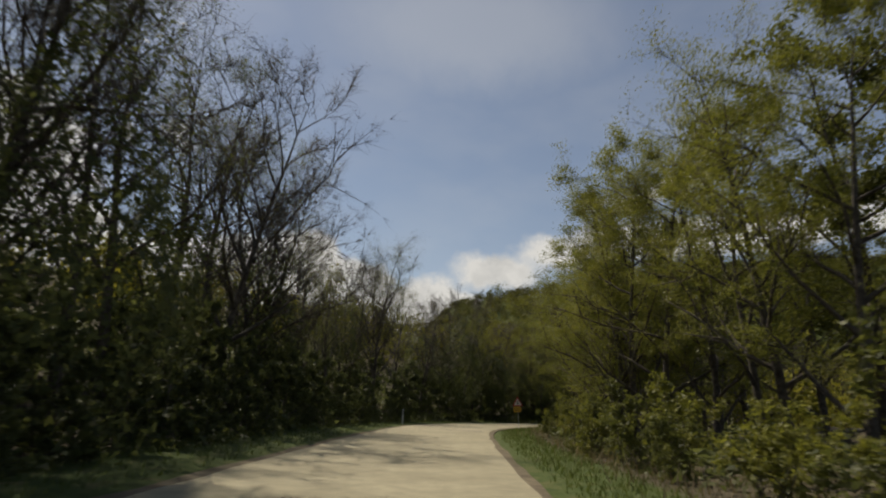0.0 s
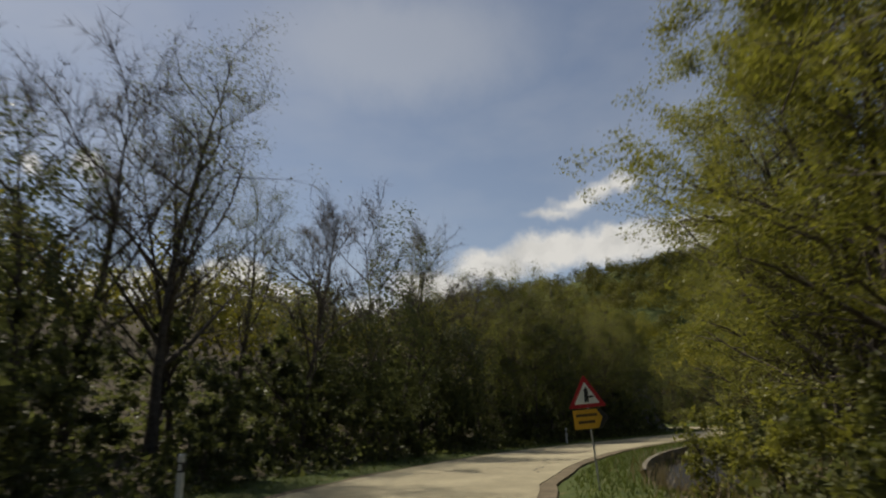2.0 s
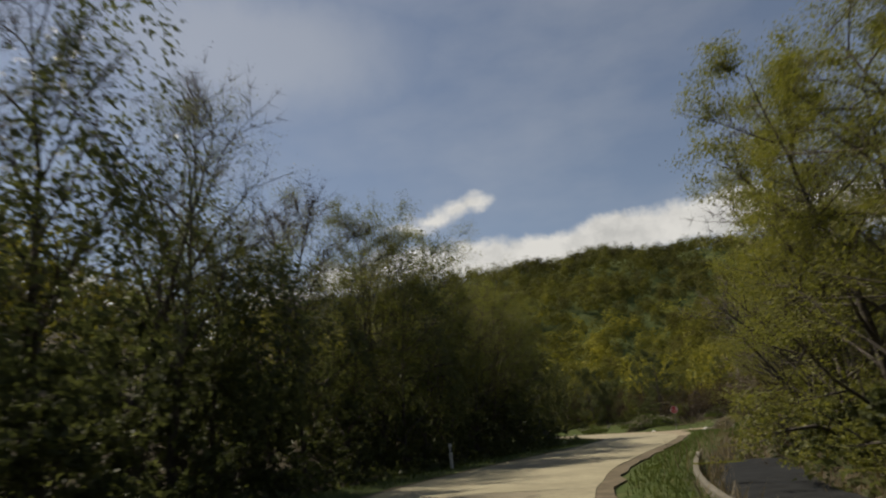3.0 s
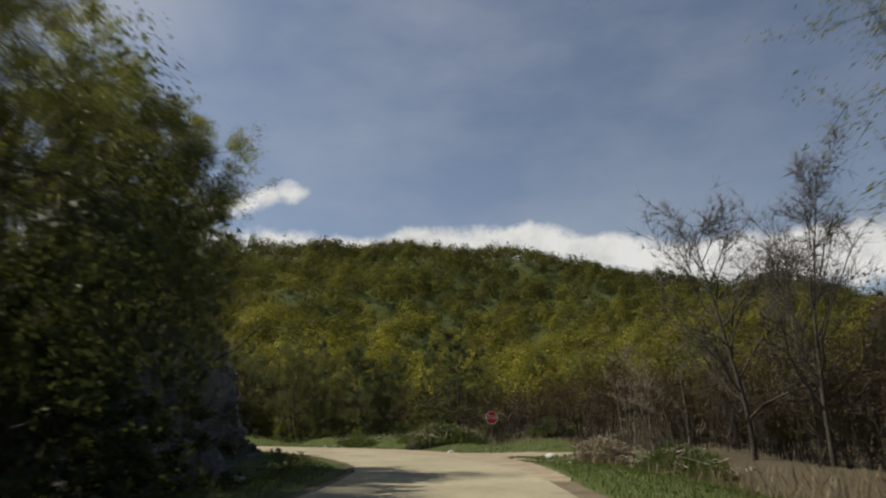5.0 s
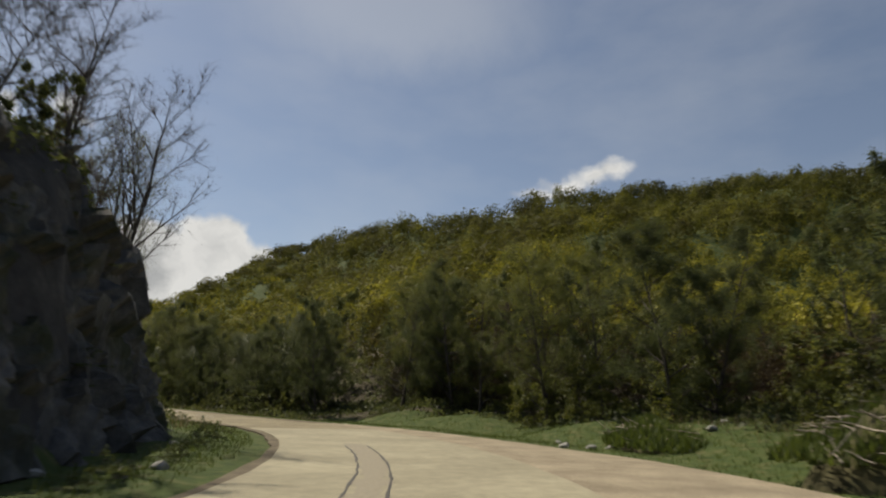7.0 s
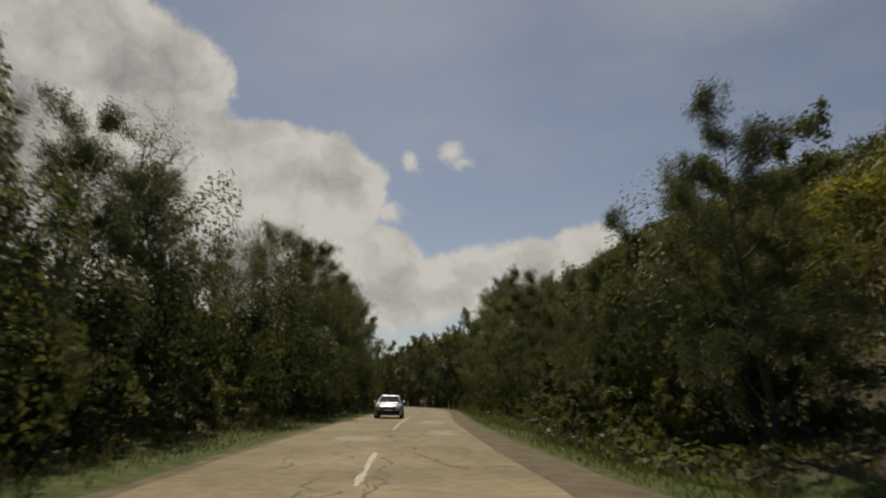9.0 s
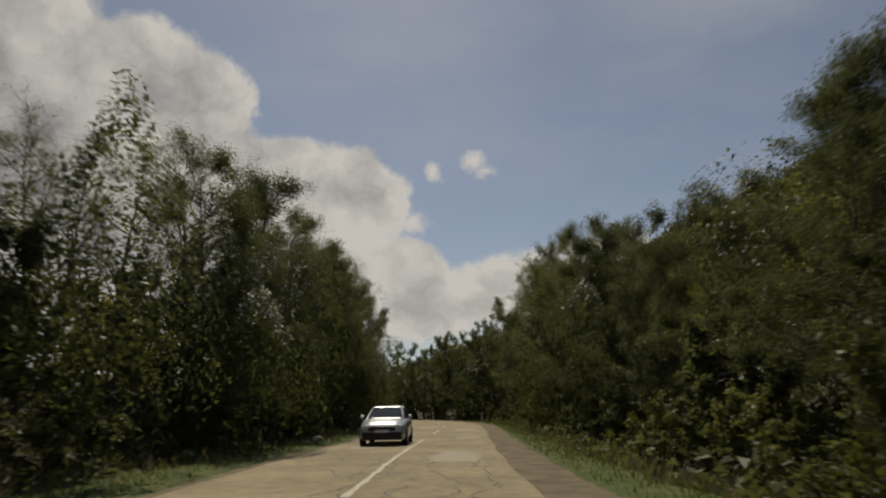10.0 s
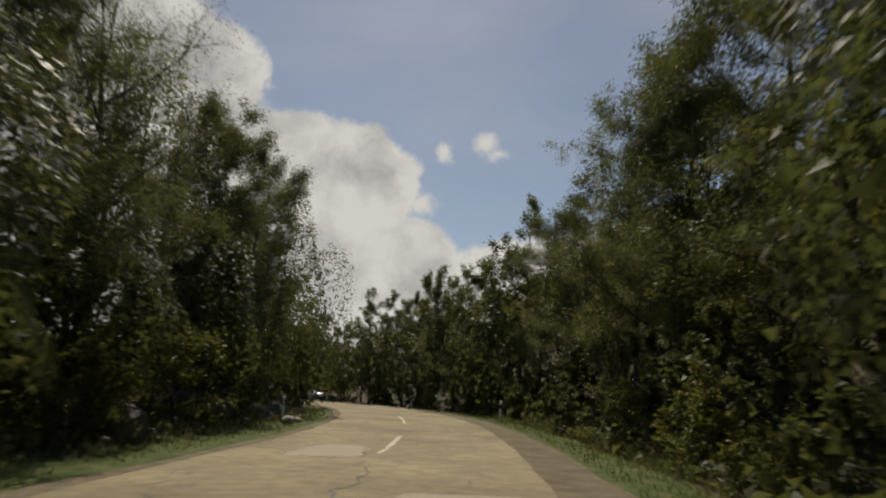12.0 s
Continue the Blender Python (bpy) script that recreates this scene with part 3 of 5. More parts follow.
    tagged(new("backdrop", me), "blue spring sky with white heaped clouds", "sky", kind="structure")


build_clouds()

# ---- trees ----


class Wood:
    """Gathers tubes."""

    def __init__(self):
        self.v, self.f = [], []

    def tube(self, pts, radii, sides):
        base, last = len(self.v), len(pts) - 1
        ring = [(math.cos(6.2832 * a / sides), math.sin(6.2832 * a / sides)) for a in range(sides)]
        q = [(float(p[0]), float(p[1]), float(p[2])) for p in pts]
        for k, (p, r) in enumerate(zip(q, radii)):
            e, f = q[min(k + 1, last)], q[max(k - 1, 0)]
            dx, dy, dz = e[0] - f[0], e[1] - f[1], e[2] - f[2]
            m = math.sqrt(dx * dx + dy * dy + dz * dz) + 1e-9
            dx, dy, dz = dx / m, dy / m, dz / m
            hx, hy, hz = (0.31, 0.95, 0.05) if abs(dz) > 0.8 else (0.0, 0.0, 1.0)
            ux, uy, uz = dy * hz - dz * hy, dz * hx - dx * hz, dx * hy - dy * hx
            m = r / (math.sqrt(ux * ux + uy * uy + uz * uz) + 1e-9)
            ux, uy, uz = ux * m, uy * m, uz * m
            wx, wy, wz = dy * uz - dz * uy, dz * ux - dx * uz, dx * uy - dy * ux
            for c, t in ring:
                self.v.append((p[0] + c * ux + t * wx, p[1] + c * uy + t * wy, p[2] + c * uz + t * wz))
        for k in range(len(pts) - 1):
            for a in range(sides):
                b = (a + 1) % sides
                self.f.append((base + k * sides + a, base + k * sides + b, base + (k + 1) * sides + b, base + (k + 1) * sides + a))


    def spike(self, a, b, r):
        """A fine twig that runs to a point."""
        n = len(self.v)
        ax, ay, az = float(a[0]), float(a[1]), float(a[2])
        dx, dy, dz = float(b[0]) - ax, float(b[1]) - ay, float(b[2]) - az
        ux, uy, uz = dy * 0.3 - dz * 0.9, dz * 0.3 - dx * 0.3, dx * 0.9 - dy * 0.3
        k = r / (math.sqrt(ux * ux + uy * uy + uz * uz) + 1e-9)
        ux, uy, uz = ux * k, uy * k, uz * k
        k = 0.87 / (math.sqrt(dx * dx + dy * dy + dz * dz) + 1e-9)
        wx, wy, wz = (dy * uz - dz * uy) * k, (dz * ux - dx * uz) * k, (dx * uy - dy * ux) * k
        self.v += [(ax + ux, ay + uy, az + uz), (ax - 0.5 * ux + wx, ay - 0.5 * uy + wy, az - 0.5 * uz + wz),
                   (ax - 0.5 * ux - wx, ay - 0.5 * uy - wy, az - 0.5 * uz - wz), (ax + dx, ay + dy, az + dz)]
        self.f += [(n, n + 1, n + 3), (n + 1, n + 2, n + 3), (n + 2, n, n + 3)]


def bend(rng, start, way, length, segs, wild, rise):
    """A crooked line of points."""
    pts, d = [np.array(start, float)], np.array(way, float)
    for _ in range(segs):
        d = d + rng.normal(0, wild, 3) + (0, 0, rise)
        d /= np.linalg.norm(d)
        pts.append(pts[-1] + d * length / segs)
    return pts


def leaf_faces(rng, places, size, flat=0.0):
    """Small bent leaf sprays at the given places."""
    n = len(places)
    a = rng.normal(0, 1, (n, 3))
    a[:, 2] *= 0.6 - 0.4 * flat
    a /= np.linalg.norm(a, axis=1)[:, None]
    b = np.cross(a, rng.normal(0, 1, (n, 3)) * (1 - 0.6 * flat, 1 - 0.6 * flat, 1 + flat))
    b /= np.linalg.norm(b, axis=1)[:, None]
    k = (size * rng.uniform(0.55, 1.35, n))[:, None]
    p = np.asarray(places)
    v = np.stack([p - a * k * 0.55, p + b * k * 0.36 + a * k * 0.1, p + a * k * 0.45 - b * k * 0.2], 1).reshape(-1, 3)
    f = np.arange(n * 3).reshape(n, 3)
    return v, f


def make_tree(seed, height, low=0.25, spread=0.32, limbs=15, per_limb=6, per_branch=4, leaves=2600, leaf=0.24, stems=1,
              bark=None, leaf_mat=None, droop=0.04, climb=(0.35, 0.95), label="", name="tree", lean=0.05, radius=0.013, flat=0.0):
    """A tree at the origin: trunk with limbs and twigs, and a crown of leaf sprays."""
    rng = np.random.default_rng(seed)
    wood, tips = Wood(), []
    for st in range(stems):
        ang = rng.uniform(0, 6.28)
        out = (0.0 if stems == 1 else rng.uniform(0.12, 0.35))
        way = np.array([math.cos(ang) * (out + lean), math.sin(ang) * (out + lean), 1.0])
        h = height * (1 if st == 0 else rng.uniform(0.65, 1.0))
        base = (0, 0, -0.6) if stems == 1 else (rng.normal(0, 0.12 * stems**0.5), rng.normal(0, 0.12 * stems**0.5), -0.5)
        trunk = bend(rng, base, way / np.linalg.norm(way), h, 9, 0.06, 0.05)
        r0 = height * radius * (1 if stems == 1 else 0.6)
        wood.tube(trunk, [r0 * (1.25 if k == 0 else 1) * (1 - 0.93 * k / 9) for k in range(10)], 6 if stems == 1 else 4)
        m = limbs if stems == 1 else max(4, int(limbs * 1.6 / stems))
        for li in range(m):
            u = low + (1 - low) * ((li + rng.uniform(0, 1)) / m)
            k = min(int(u * 9), 8)
            p = trunk[k] + (trunk[k + 1] - trunk[k]) * (u * 9 - k)
            az = li * 2.4 + rng.uniform(-0.5, 0.5)
            long = height * spread * (0.35 + 1.0 * (1 - u)**0.6) * rng.uniform(0.6, 1.15) * (1 if stems == 1 else 0.75)
            way = np.array([math.cos(az), math.sin(az), rng.uniform(*climb)])
            limb = bend(rng, p, way / np.linalg.norm(way), long, 5, 0.14, droop)
            r1 = r0 * (1 - 0.9 * u) * 0.55 + 0.012
            wood.tube(limb, [r1 * (1 - 0.85 * j / 5) for j in range(6)], 4 if stems == 1 else 3)
            for bi in range(per_limb):
                j = rng.uniform(1.2, 5)
                jj = min(int(j), 4)
                q = limb[jj] + (limb[jj + 1] - limb[jj]) * (j - jj)
                d = limb[jj + 1] - limb[jj]
                d = d / np.linalg.norm(d) + rng.normal(0, 0.55, 3) + (0, 0, 0.15)
                br = bend(rng, q, d / np.linalg.norm(d), long * rng.uniform(0.25, 0.5), 3, 0.2, droop)
                wood.tube([br[0], br[2]], [max(r1 * 0.35, 0.011), 0.009], 3)
                wood.spike(br[2], br[3], 0.009)
                tips += [br[1], br[2], br[3]]
                for _ in range(per_branch):
                    q2 = br[rng.integers(1, 4)]
                    d2 = (br[3] - br[0])
                    d2 = d2 / np.linalg.norm(d2) + rng.normal(0, 0.6, 3)
                    tw = bend(rng, q2, d2 / np.linalg.norm(d2), rng.uniform(0.35, 0.9) * max(0.5, height / 12), 2, 0.2, 0.02)
                    wood.spike(tw[0], tw[2], 0.009)
                    tips += [tw[1], tw[2], tw[2]]
    thing = new(name)
    tr = new("trunk", mesh("trunk", wood.v, wood.f, bark or BARK, smooth=True))
    tr.parent = thing
    if leaves:
        tips = np.array(tips)
        pl = tips[rng.integers(0, len(tips), leaves)] + rng.normal(0, 0.022 * height**0.7 + 0.04, (leaves, 3)) * (1 + 0.3 * flat, 1 + 0.3 * flat, 1 - 0.75 * flat)
        pl[:, 2] = np.maximum(pl[:, 2], 0.15)
        v, f = leaf_faces(rng, pl, leaf, flat)
        cr = new("crown", mesh("crown", v, f, leaf_mat or LEAF_GREEN))
        cr.parent = thing
    tagged(thing, label, "tree" if height > 4.5 else "bush")
    return thing


KINDS = {}


def kind(key, count, **kw):
    KINDS[key] = [make_tree(seed=len(KINDS) * 31 + i * 7 + 3, **kw) for i in range(count)]


kind("spring", 4, height=13, low=0.08, spread=0.33, limbs=18, per_limb=6, per_branch=2, leaves=42000, leaf=0.09, flat=0.5, leaf_mat=LEAF_SPRING,
     label="young beech in fresh yellow-green spring leaf")
kind("green", 3, height=13, low=0.10, spread=0.31, limbs=17, per_limb=6, per_branch=2, leaves=45000, leaf=0.088, flat=0.4, leaf_mat=LEAF_GREEN,
     label="roadside broadleaf tree in half-open green leaf")
kind("airy", 4, height=14, low=0.22, spread=0.34, limbs=17, per_limb=9, per_branch=6, climb=(0.7, 1.5), leaves=12000, leaf=0.075, leaf_mat=LEAF_GREEN,
     label="tall thin tree with few opening leaves")
kind("bare", 3, height=12, low=0.16, spread=0.40, limbs=15, per_limb=10, per_branch=13, climb=(0.8, 1.8), leaves=600, leaf=0.06, leaf_mat=LEAF_BROWN,
     label="still bare tree with fine dark twigs")
kind("dark", 3, height=12, low=0.05, spread=0.28, limbs=17, per_limb=6, per_branch=2, leaves=60000, leaf=0.085, leaf_mat=LEAF_SHADED,
     label="dense dark green tree leafy to the ground")
kind("back", 3, height=13, low=0.10, spread=0.32, limbs=11, per_limb=4, per_branch=1, leaves=9000, leaf=0.20, leaf_mat=LEAF_GREEN,
     label="broadleaf tree in the wood's second row")
kind("gloom", 3, height=13, low=0.10, spread=0.32, limbs=11, per_limb=4, per_branch=1, leaves=9000, leaf=0.20, leaf_mat=LEAF_SHADED,
     label="second-row broadleaf tree with shade in its leaf colour")
kind("fan", 2, height=12, low=0.14, spread=0.36, limbs=22, per_limb=12, per_branch=15, climb=(0.7, 1.7), leaves=300, leaf=0.05, leaf_mat=LEAF_BROWN, radius=0.010,
     label="bare tree with a wide fan of fine grey twigs")
kind("bush", 4, height=3.2, low=0.10, spread=0.42, limbs=8, per_limb=2, per_branch=1, leaves=2800, leaf=0.14, stems=4, leaf_mat=LEAF_GREEN,
     label="leafy green roadside bush", name="bush")
kind("dusk", 3, height=3.4, low=0.08, spread=0.42, limbs=6, per_limb=2, per_branch=0, leaves=1500, leaf=0.20, stems=3, leaf_mat=LEAF_SHADED,
     label="green undergrowth shrub with shade in its leaf colour", name="shrub")
kind("tuft", 3, height=1.0, low=0.05, spread=0.5, limbs=5, per_limb=2, per_branch=0, leaves=420, leaf=0.09, stems=3, leaf_mat=LEAF_SHADED,
     label="small dark shrub rooted beside the rock", name="rock_shrub")
kind("yellow", 3, height=3.0, low=0.08, spread=0.42, limbs=9, per_limb=3, per_branch=1, leaves=2800, leaf=0.14, stems=4, leaf_mat=LEAF_SPRING,
     label="sunlit yellow-green bush beside the road", name="bush")
kind("thicket", 4, height=4.6, low=0.15, spread=0.24, limbs=13, per_limb=4, per_branch=4, leaves=600, leaf=0.11, stems=6, leaf_mat=LEAF_BROWN, bark=BARK,
     label="brown leafless thicket of thin saplings", name="sapling_thicket", radius=0.008)
kind("pole", 3, height=7.5, low=0.45, spread=0.2, limbs=11, per_limb=5, per_branch=6, leaves=80, leaf=0.08, stems=4, leaf_mat=LEAF_BROWN, bark=BARK_PALE,
     label="slender pale-stemmed leafless trees growing in a clump", name="young_tree", radius=0.013)
kind("light", 4, height=13, low=0.15, spread=0.32, limbs=18, per_limb=7, per_branch=4, leaves=18000, leaf=0.08, flat=0.5, leaf_mat=LEAF_SPRING,
     label="airy tree with long limbs in first yellow-green leaf")
TALL = {"fan": 12, "tuft": 1.0, "light": 13, "spring": 13, "green": 13, "airy": 14, "bare": 12, "dark": 12, "back": 13, "gloom": 13, "bush": 3.2, "dusk": 3.4, "yellow": 3.0, "thicket": 4.6, "pole": 7.5}
PLANT = np.random.default_rng(77)
_used = {}


def plant(key, x, y, scale=1.0, turn=None, sink=0.0, tilt=0.0, z=None):
    """Sets a tree of that kind on the ground."""
    i = _used.get(key, 0)
    _used[key] = i + 1
    source = KINDS[key][i % len(KINDS[key])]
    z = float(land(x, y)[0]) - sink if z is None else z
    turn = PLANT.uniform(0, 360) if turn is None else turn
    m = pose(x, y, z, PLANT.normal(0, 2) + tilt, PLANT.normal(0, 2), turn) @ Matrix.Diagonal((scale * PLANT.uniform(0.9, 1.1), scale * PLANT.uniform(0.9, 1.1), scale, 1))
    if i < len(KINDS[key]):
        source.matrix_basis = m
        return source
    made = copy_thing(source, Matrix())
    made.matrix_basis = m
    return made


def row(side, s0, s1, step, d0, d1, kinds, tops, group, spread=0.1):
    """Plants along the road, d0 to d1 metres beyond its edge; tops: pairs of metres along and height of the tops over the road."""
    s = s0
    while s < s1:
        x, y, _ = at_road(s, side * PLANT.uniform(d0, d1))
        key = kinds[PLANT.integers(len(kinds))]
        h = np.interp(s, [p[0] for p in tops], [p[1] for p in tops]) - max(float(land(x, y)[0]), 0)
        tagged(plant(key, x, y, max(h, 1.2) * PLANT.uniform(1 - spread, 1 + spread) / TALL[key]), group=group)
        s += step * PLANT.uniform(0.7, 1.3)


def bushes(side, s0, s1, step, d0, d1, kinds, lo, hi, group):
    s = s0
    while s < s1:
        x, y, _ = at_road(s, side * PLANT.uniform(d0, d1))
        tagged(plant(kinds[PLANT.integers(len(kinds))], x, y, PLANT.uniform(lo, hi)), group=group)
        s += step * PLANT.uniform(0.7, 1.3)


# left of the road, before the bend
LEFT_TOPS = [(2, 15), (16, 15.5), (28, 16), (32, 14.5), (36, 10.5), (43, 9.8), (47, 12), (50, 12), (54, 9.8), (58, 10.8), (63, 11.8), (67, 9.8), (73, 11), (81, 11.6), (90, 11.2), (99, 10.5)]
row(1, 2, 33, 3.0, 5.5, 7.5, ["airy", "bare", "fan"], LEFT_TOPS, "trees on the left bank", 0.06)
row(1, 33, 54, 2.4, 5.2, 7.5, ["airy", "airy", "bare"], LEFT_TOPS, "trees on the left bank", 0.06)
row(1, 54, 70, 2.8, 4.8, 6.8, ["fan", "airy", "bare"], LEFT_TOPS, "trees on the left bank", 0.06)
row(1, 70, 99, 2.8, 4.8, 6.8, ["green", "airy", "light"], LEFT_TOPS, "trees on the left bank", 0.08)
row(1, 64, 92, 3.0, 3.6, 5.0, ["light", "green"], [(64, 7), (72, 8.2), (97, 8.8)], "trees on the left bank", 0.1)
for _s, _d, _key, _h in ((48.5, 6.0, "airy", 14.2), (49.6, 7.2, "airy", 12.0), (25.0, 6.0, "bare", 15.0), (32.0, 6.8, "fan", 12.5), (62.5, 6.0, "bare", 12.6), (80.5, 5.4, "light", 13.2), (75.5, 5.8, "light", 12.2)):
    _x, _y, _ = at_road(_s, _d)
    tagged(plant(_key, _x, _y, (_h - max(float(land(_x, _y)[0]), 0)) / TALL[_key]), group="trees on the left bank")
bushes(1, -2, 98, 2.0, 3.0, 5.0, ["dusk"], 0.7, 1.15, "undergrowth on the left bank")
bushes(1, 0, 98, 2.2, 5.5, 8.0, ["dusk", "dusk"], 1.0, 1.5, "undergrowth on the left bank")
# on the rock face
row(1, 97, 113, 2.0, 6.6, 8.2, ["green", "airy", "spring"], [(97, 12), (107, 12), (113, 9)], "trees over the rock face", 0.15)
row(1, 103, 115, 3.5, 7.4, 9.0, ["green", "spring", "airy"], [(100, 13), (110, 12.5), (115, 9.5)], "trees over the rock face")
row(1, 116, 160, 2.4, 5.6, 7.8, ["fan", "bare", "fan", "airy"], [(114, 9.6), (121, 8.8), (128, 10.8), (138, 12.2), (147, 11.5), (156, 12)], "trees over the rock face", 0.06)
bushes(1, 97, 120, 1.2, 6.6, 8.6, ["dusk", "bush"], 0.4, 0.7, "undergrowth on the rock face")
bushes(1, 120, 160, 1.4, 5.2, 7.5, ["dusk", "thicket"], 0.35, 0.6, "undergrowth on the rock face")
bushes(1, 98, 160, 2.6, 1.5, 2.3, ["tuft"], 0.4, 0.9, "small bushes below the rock face")
bushes(1, 0, 96, 2.2, 2.3, 3.2, ["dusk"], 0.35, 0.6, "undergrowth on the left bank")
row(1, 104, 160, 5.0, 11, 15, ["gloom", "airy"], [(90, 12), (160, 12.5)], "trees over the rock face")
for _s in np.arange(97, 152, 0.9):                 # tufts rooted in the broken rock
    _u = PLANT.uniform(0.15, 0.95)
    _x, _y, _ = at_road(_s, np.interp(_s, FOOT_S, FOOT_D) - 0.25 + 2.7 * (0.5 - math.sin(math.asin(1 - 2 * _u) / 3)))
    tagged(plant("tuft", _x, _y, PLANT.uniform(0.4, 1.0), z=_u * float(np.interp(_s, BANK_S, BANK_H)) - 0.1), group="tufts on the rock face")
# left, after the bend
row(1, 250, 312, 3.3, 4.6, 6.6, ["gloom", "gloom", "back"], [(246, 11.5), (270, 9), (312, 8)], "trees left of the straight")
row(1, 158, 250, 2.8, 4.8, 6.8, ["dark", "airy", "dark", "airy", "dark"], [(158, 7.5), (168, 8.6), (176, 9.8), (181, 10), (184, 8.2), (193, 9.2), (197, 12.8), (203, 12.6), (208, 13.2), (222, 13.2), (229, 12.4), (235, 13.4), (244, 12), (252, 11)], "trees left of the straight", 0.06)
row(1, 262, 290, 5.0, 10, 14, ["gloom", "back"], [(250, 9.5), (300, 8)], "trees left of the straight")
bushes(1, 156, 270, 2.6, 2.6, 4.2, ["dusk", "dusk", "bush"], 0.6, 1.0, "undergrowth left of the straight")
bushes(1, 164, 262, 2.6, 5.0, 8.5, ["dusk"], 0.9, 1.5, "undergrowth left of the straight")
# right of the road, before the bend
row(-1, 49, 62, 3.2, 6.4, 7.8, ["spring"], [(49, 12), (62, 11)], "trees right of the road")
row(-1, 14, 46, 2.8, 6.4, 8.0, ["spring", "light", "spring"], [(14, 11.5), (22, 12), (30, 13.5), (37, 13), (42, 12), (46, 11)], "trees right of the road", 0.06)
row(-1, 46, 86, 3.6, 6.0, 8.0, ["spring", "light", "airy"], [(46, 11), (56, 9), (66, 9.5), (86, 8.5)], "trees right of the road")
row(-1, 8, 84, 5.0, 10, 15, ["back", "airy"], [(10, 14), (34, 15), (46, 11), (84, 9)], "trees right of the road")
bushes(-1, 6, 46, 2.0, 3.4, 5.2, ["yellow", "bush", "yellow"], 0.55, 1.0, "undergrowth right of the road")
# low shrubs added to shade the ditch
bushes(-1, 49, 90, 2.0, 5.2, 6.2, ["dusk"], 0.4, 0.65, "shrubs in the ditch")
row(-1, 80, 93, 3.4, 7.0, 9.5, ["airy", "light"], [(80, 11), (93, 11)], "trees right of the road")
bushes(-1, 46, 92, 2.8, 4.6, 6.5, ["yellow", "bush", "thicket"], 0.5, 0.8, "undergrowth right of the road")
for _s, _d, _key, _h in ((34, -6.4, "spring", 13.0), (41, -6.0, "spring", 11.5), (66, -6.6, "spring", 11.0), (71, -6.2, "spring", 12.0), (80, -6.4, "fan", 14.0), (77, -7.2, "light", 12.0)):
    _x, _y, _ = at_road(_s, _d)
    tagged(plant(_key, _x, _y, (_h - max(float(land(_x, _y)[0]), 0)) / TALL[_key]), group="trees right of the road")
# round the junction
for _x, _y, _k in ((48.4, 97.2, 0.85), (49.6, 96.2, 0.95), (50.4, 95.6, 0.8)):
    tagged(plant("pole", _x, _y, _k), group="young trees by the junction")
for _x, _y, _k in ((50.0, 92.0, 1.0), (48.6, 88.3, 0.95), (53.0, 90.6, 0.9)):
    tagged(plant("fan", _x, _y, _k), group="bare trees by the junction")
bushes(-1, 86, 100, 1.7, 9, 12, ["thicket"], 0.6, 1.0, "thicket behind the junction")
bushes(-1, 92, 138, 1.6, 12, 16, ["thicket"], 0.8, 1.25, "thicket behind the junction")
bushes(-1, 104, 146, 2.2, 18, 25, ["thicket", "bush", "thicket", "yellow"], 1.0, 1.5, "thicket behind the junction")
row(-1, 119, 150, 3.2, 19, 27, ["spring", "green"], [(108, 8), (150, 9)], "trees at the hill's foot", 0.2)
row(-1, 138, 176, 3.0, 15, 22, ["gloom"], [(138, 9.5), (176, 12.5)], "trees at the hill's foot", 0.2)
bushes(-1, 140, 176, 2.2, 13, 20, ["dusk", "bush"], 0.9, 1.5, "bushes at the hill's foot")
bushes(-1, 130, 166, 2.4, 9, 13, ["bush", "yellow", "dusk"], 0.7, 1.2, "bushes at the hill's foot")
row(-1, 142, 172, 3.0, 10, 14, ["dark", "dark", "green"], [(140, 8.5), (150, 10), (172, 11.2)], "trees at the hill's foot")
# right, after the bend
row(-1, 252, 312, 3.0, 4.8, 6.6, ["gloom", "gloom", "back"], [(246, 13), (268, 11), (312, 9)], "trees right of the straight")
row(-1, 170, 252, 3.0, 5.5, 7.5, ["dark", "dark", "green"], [(168, 9), (178, 7.8), (195, 7.6), (204, 9), (212, 11), (226, 13.2), (236, 13.4), (250, 13), (268, 11), (312, 9)], "trees right of the straight")
row(-1, 168, 290, 6.5, 9, 14, ["back", "gloom"], [(166, 10), (195, 9.5), (212, 11), (240, 11.5), (270, 10), (300, 8.5)], "trees right of the straight")
bushes(-1, 262, 312, 3.0, 3.4, 6.5, ["dusk"], 1.0, 1.7, "undergrowth right of the straight")
bushes(1, 262, 312, 3.0, 3.4, 6.5, ["dusk"], 1.0, 1.7, "undergrowth left of the straight")
bushes(-1, 172, 262, 3.0, 5.0, 8.0, ["dusk"], 0.9, 1.4, "undergrowth right of the straight")
bushes(-1, 172, 270, 2.6, 3.2, 4.4, ["dusk", "bush"], 0.5, 0.85, "undergrowth right of the straight")


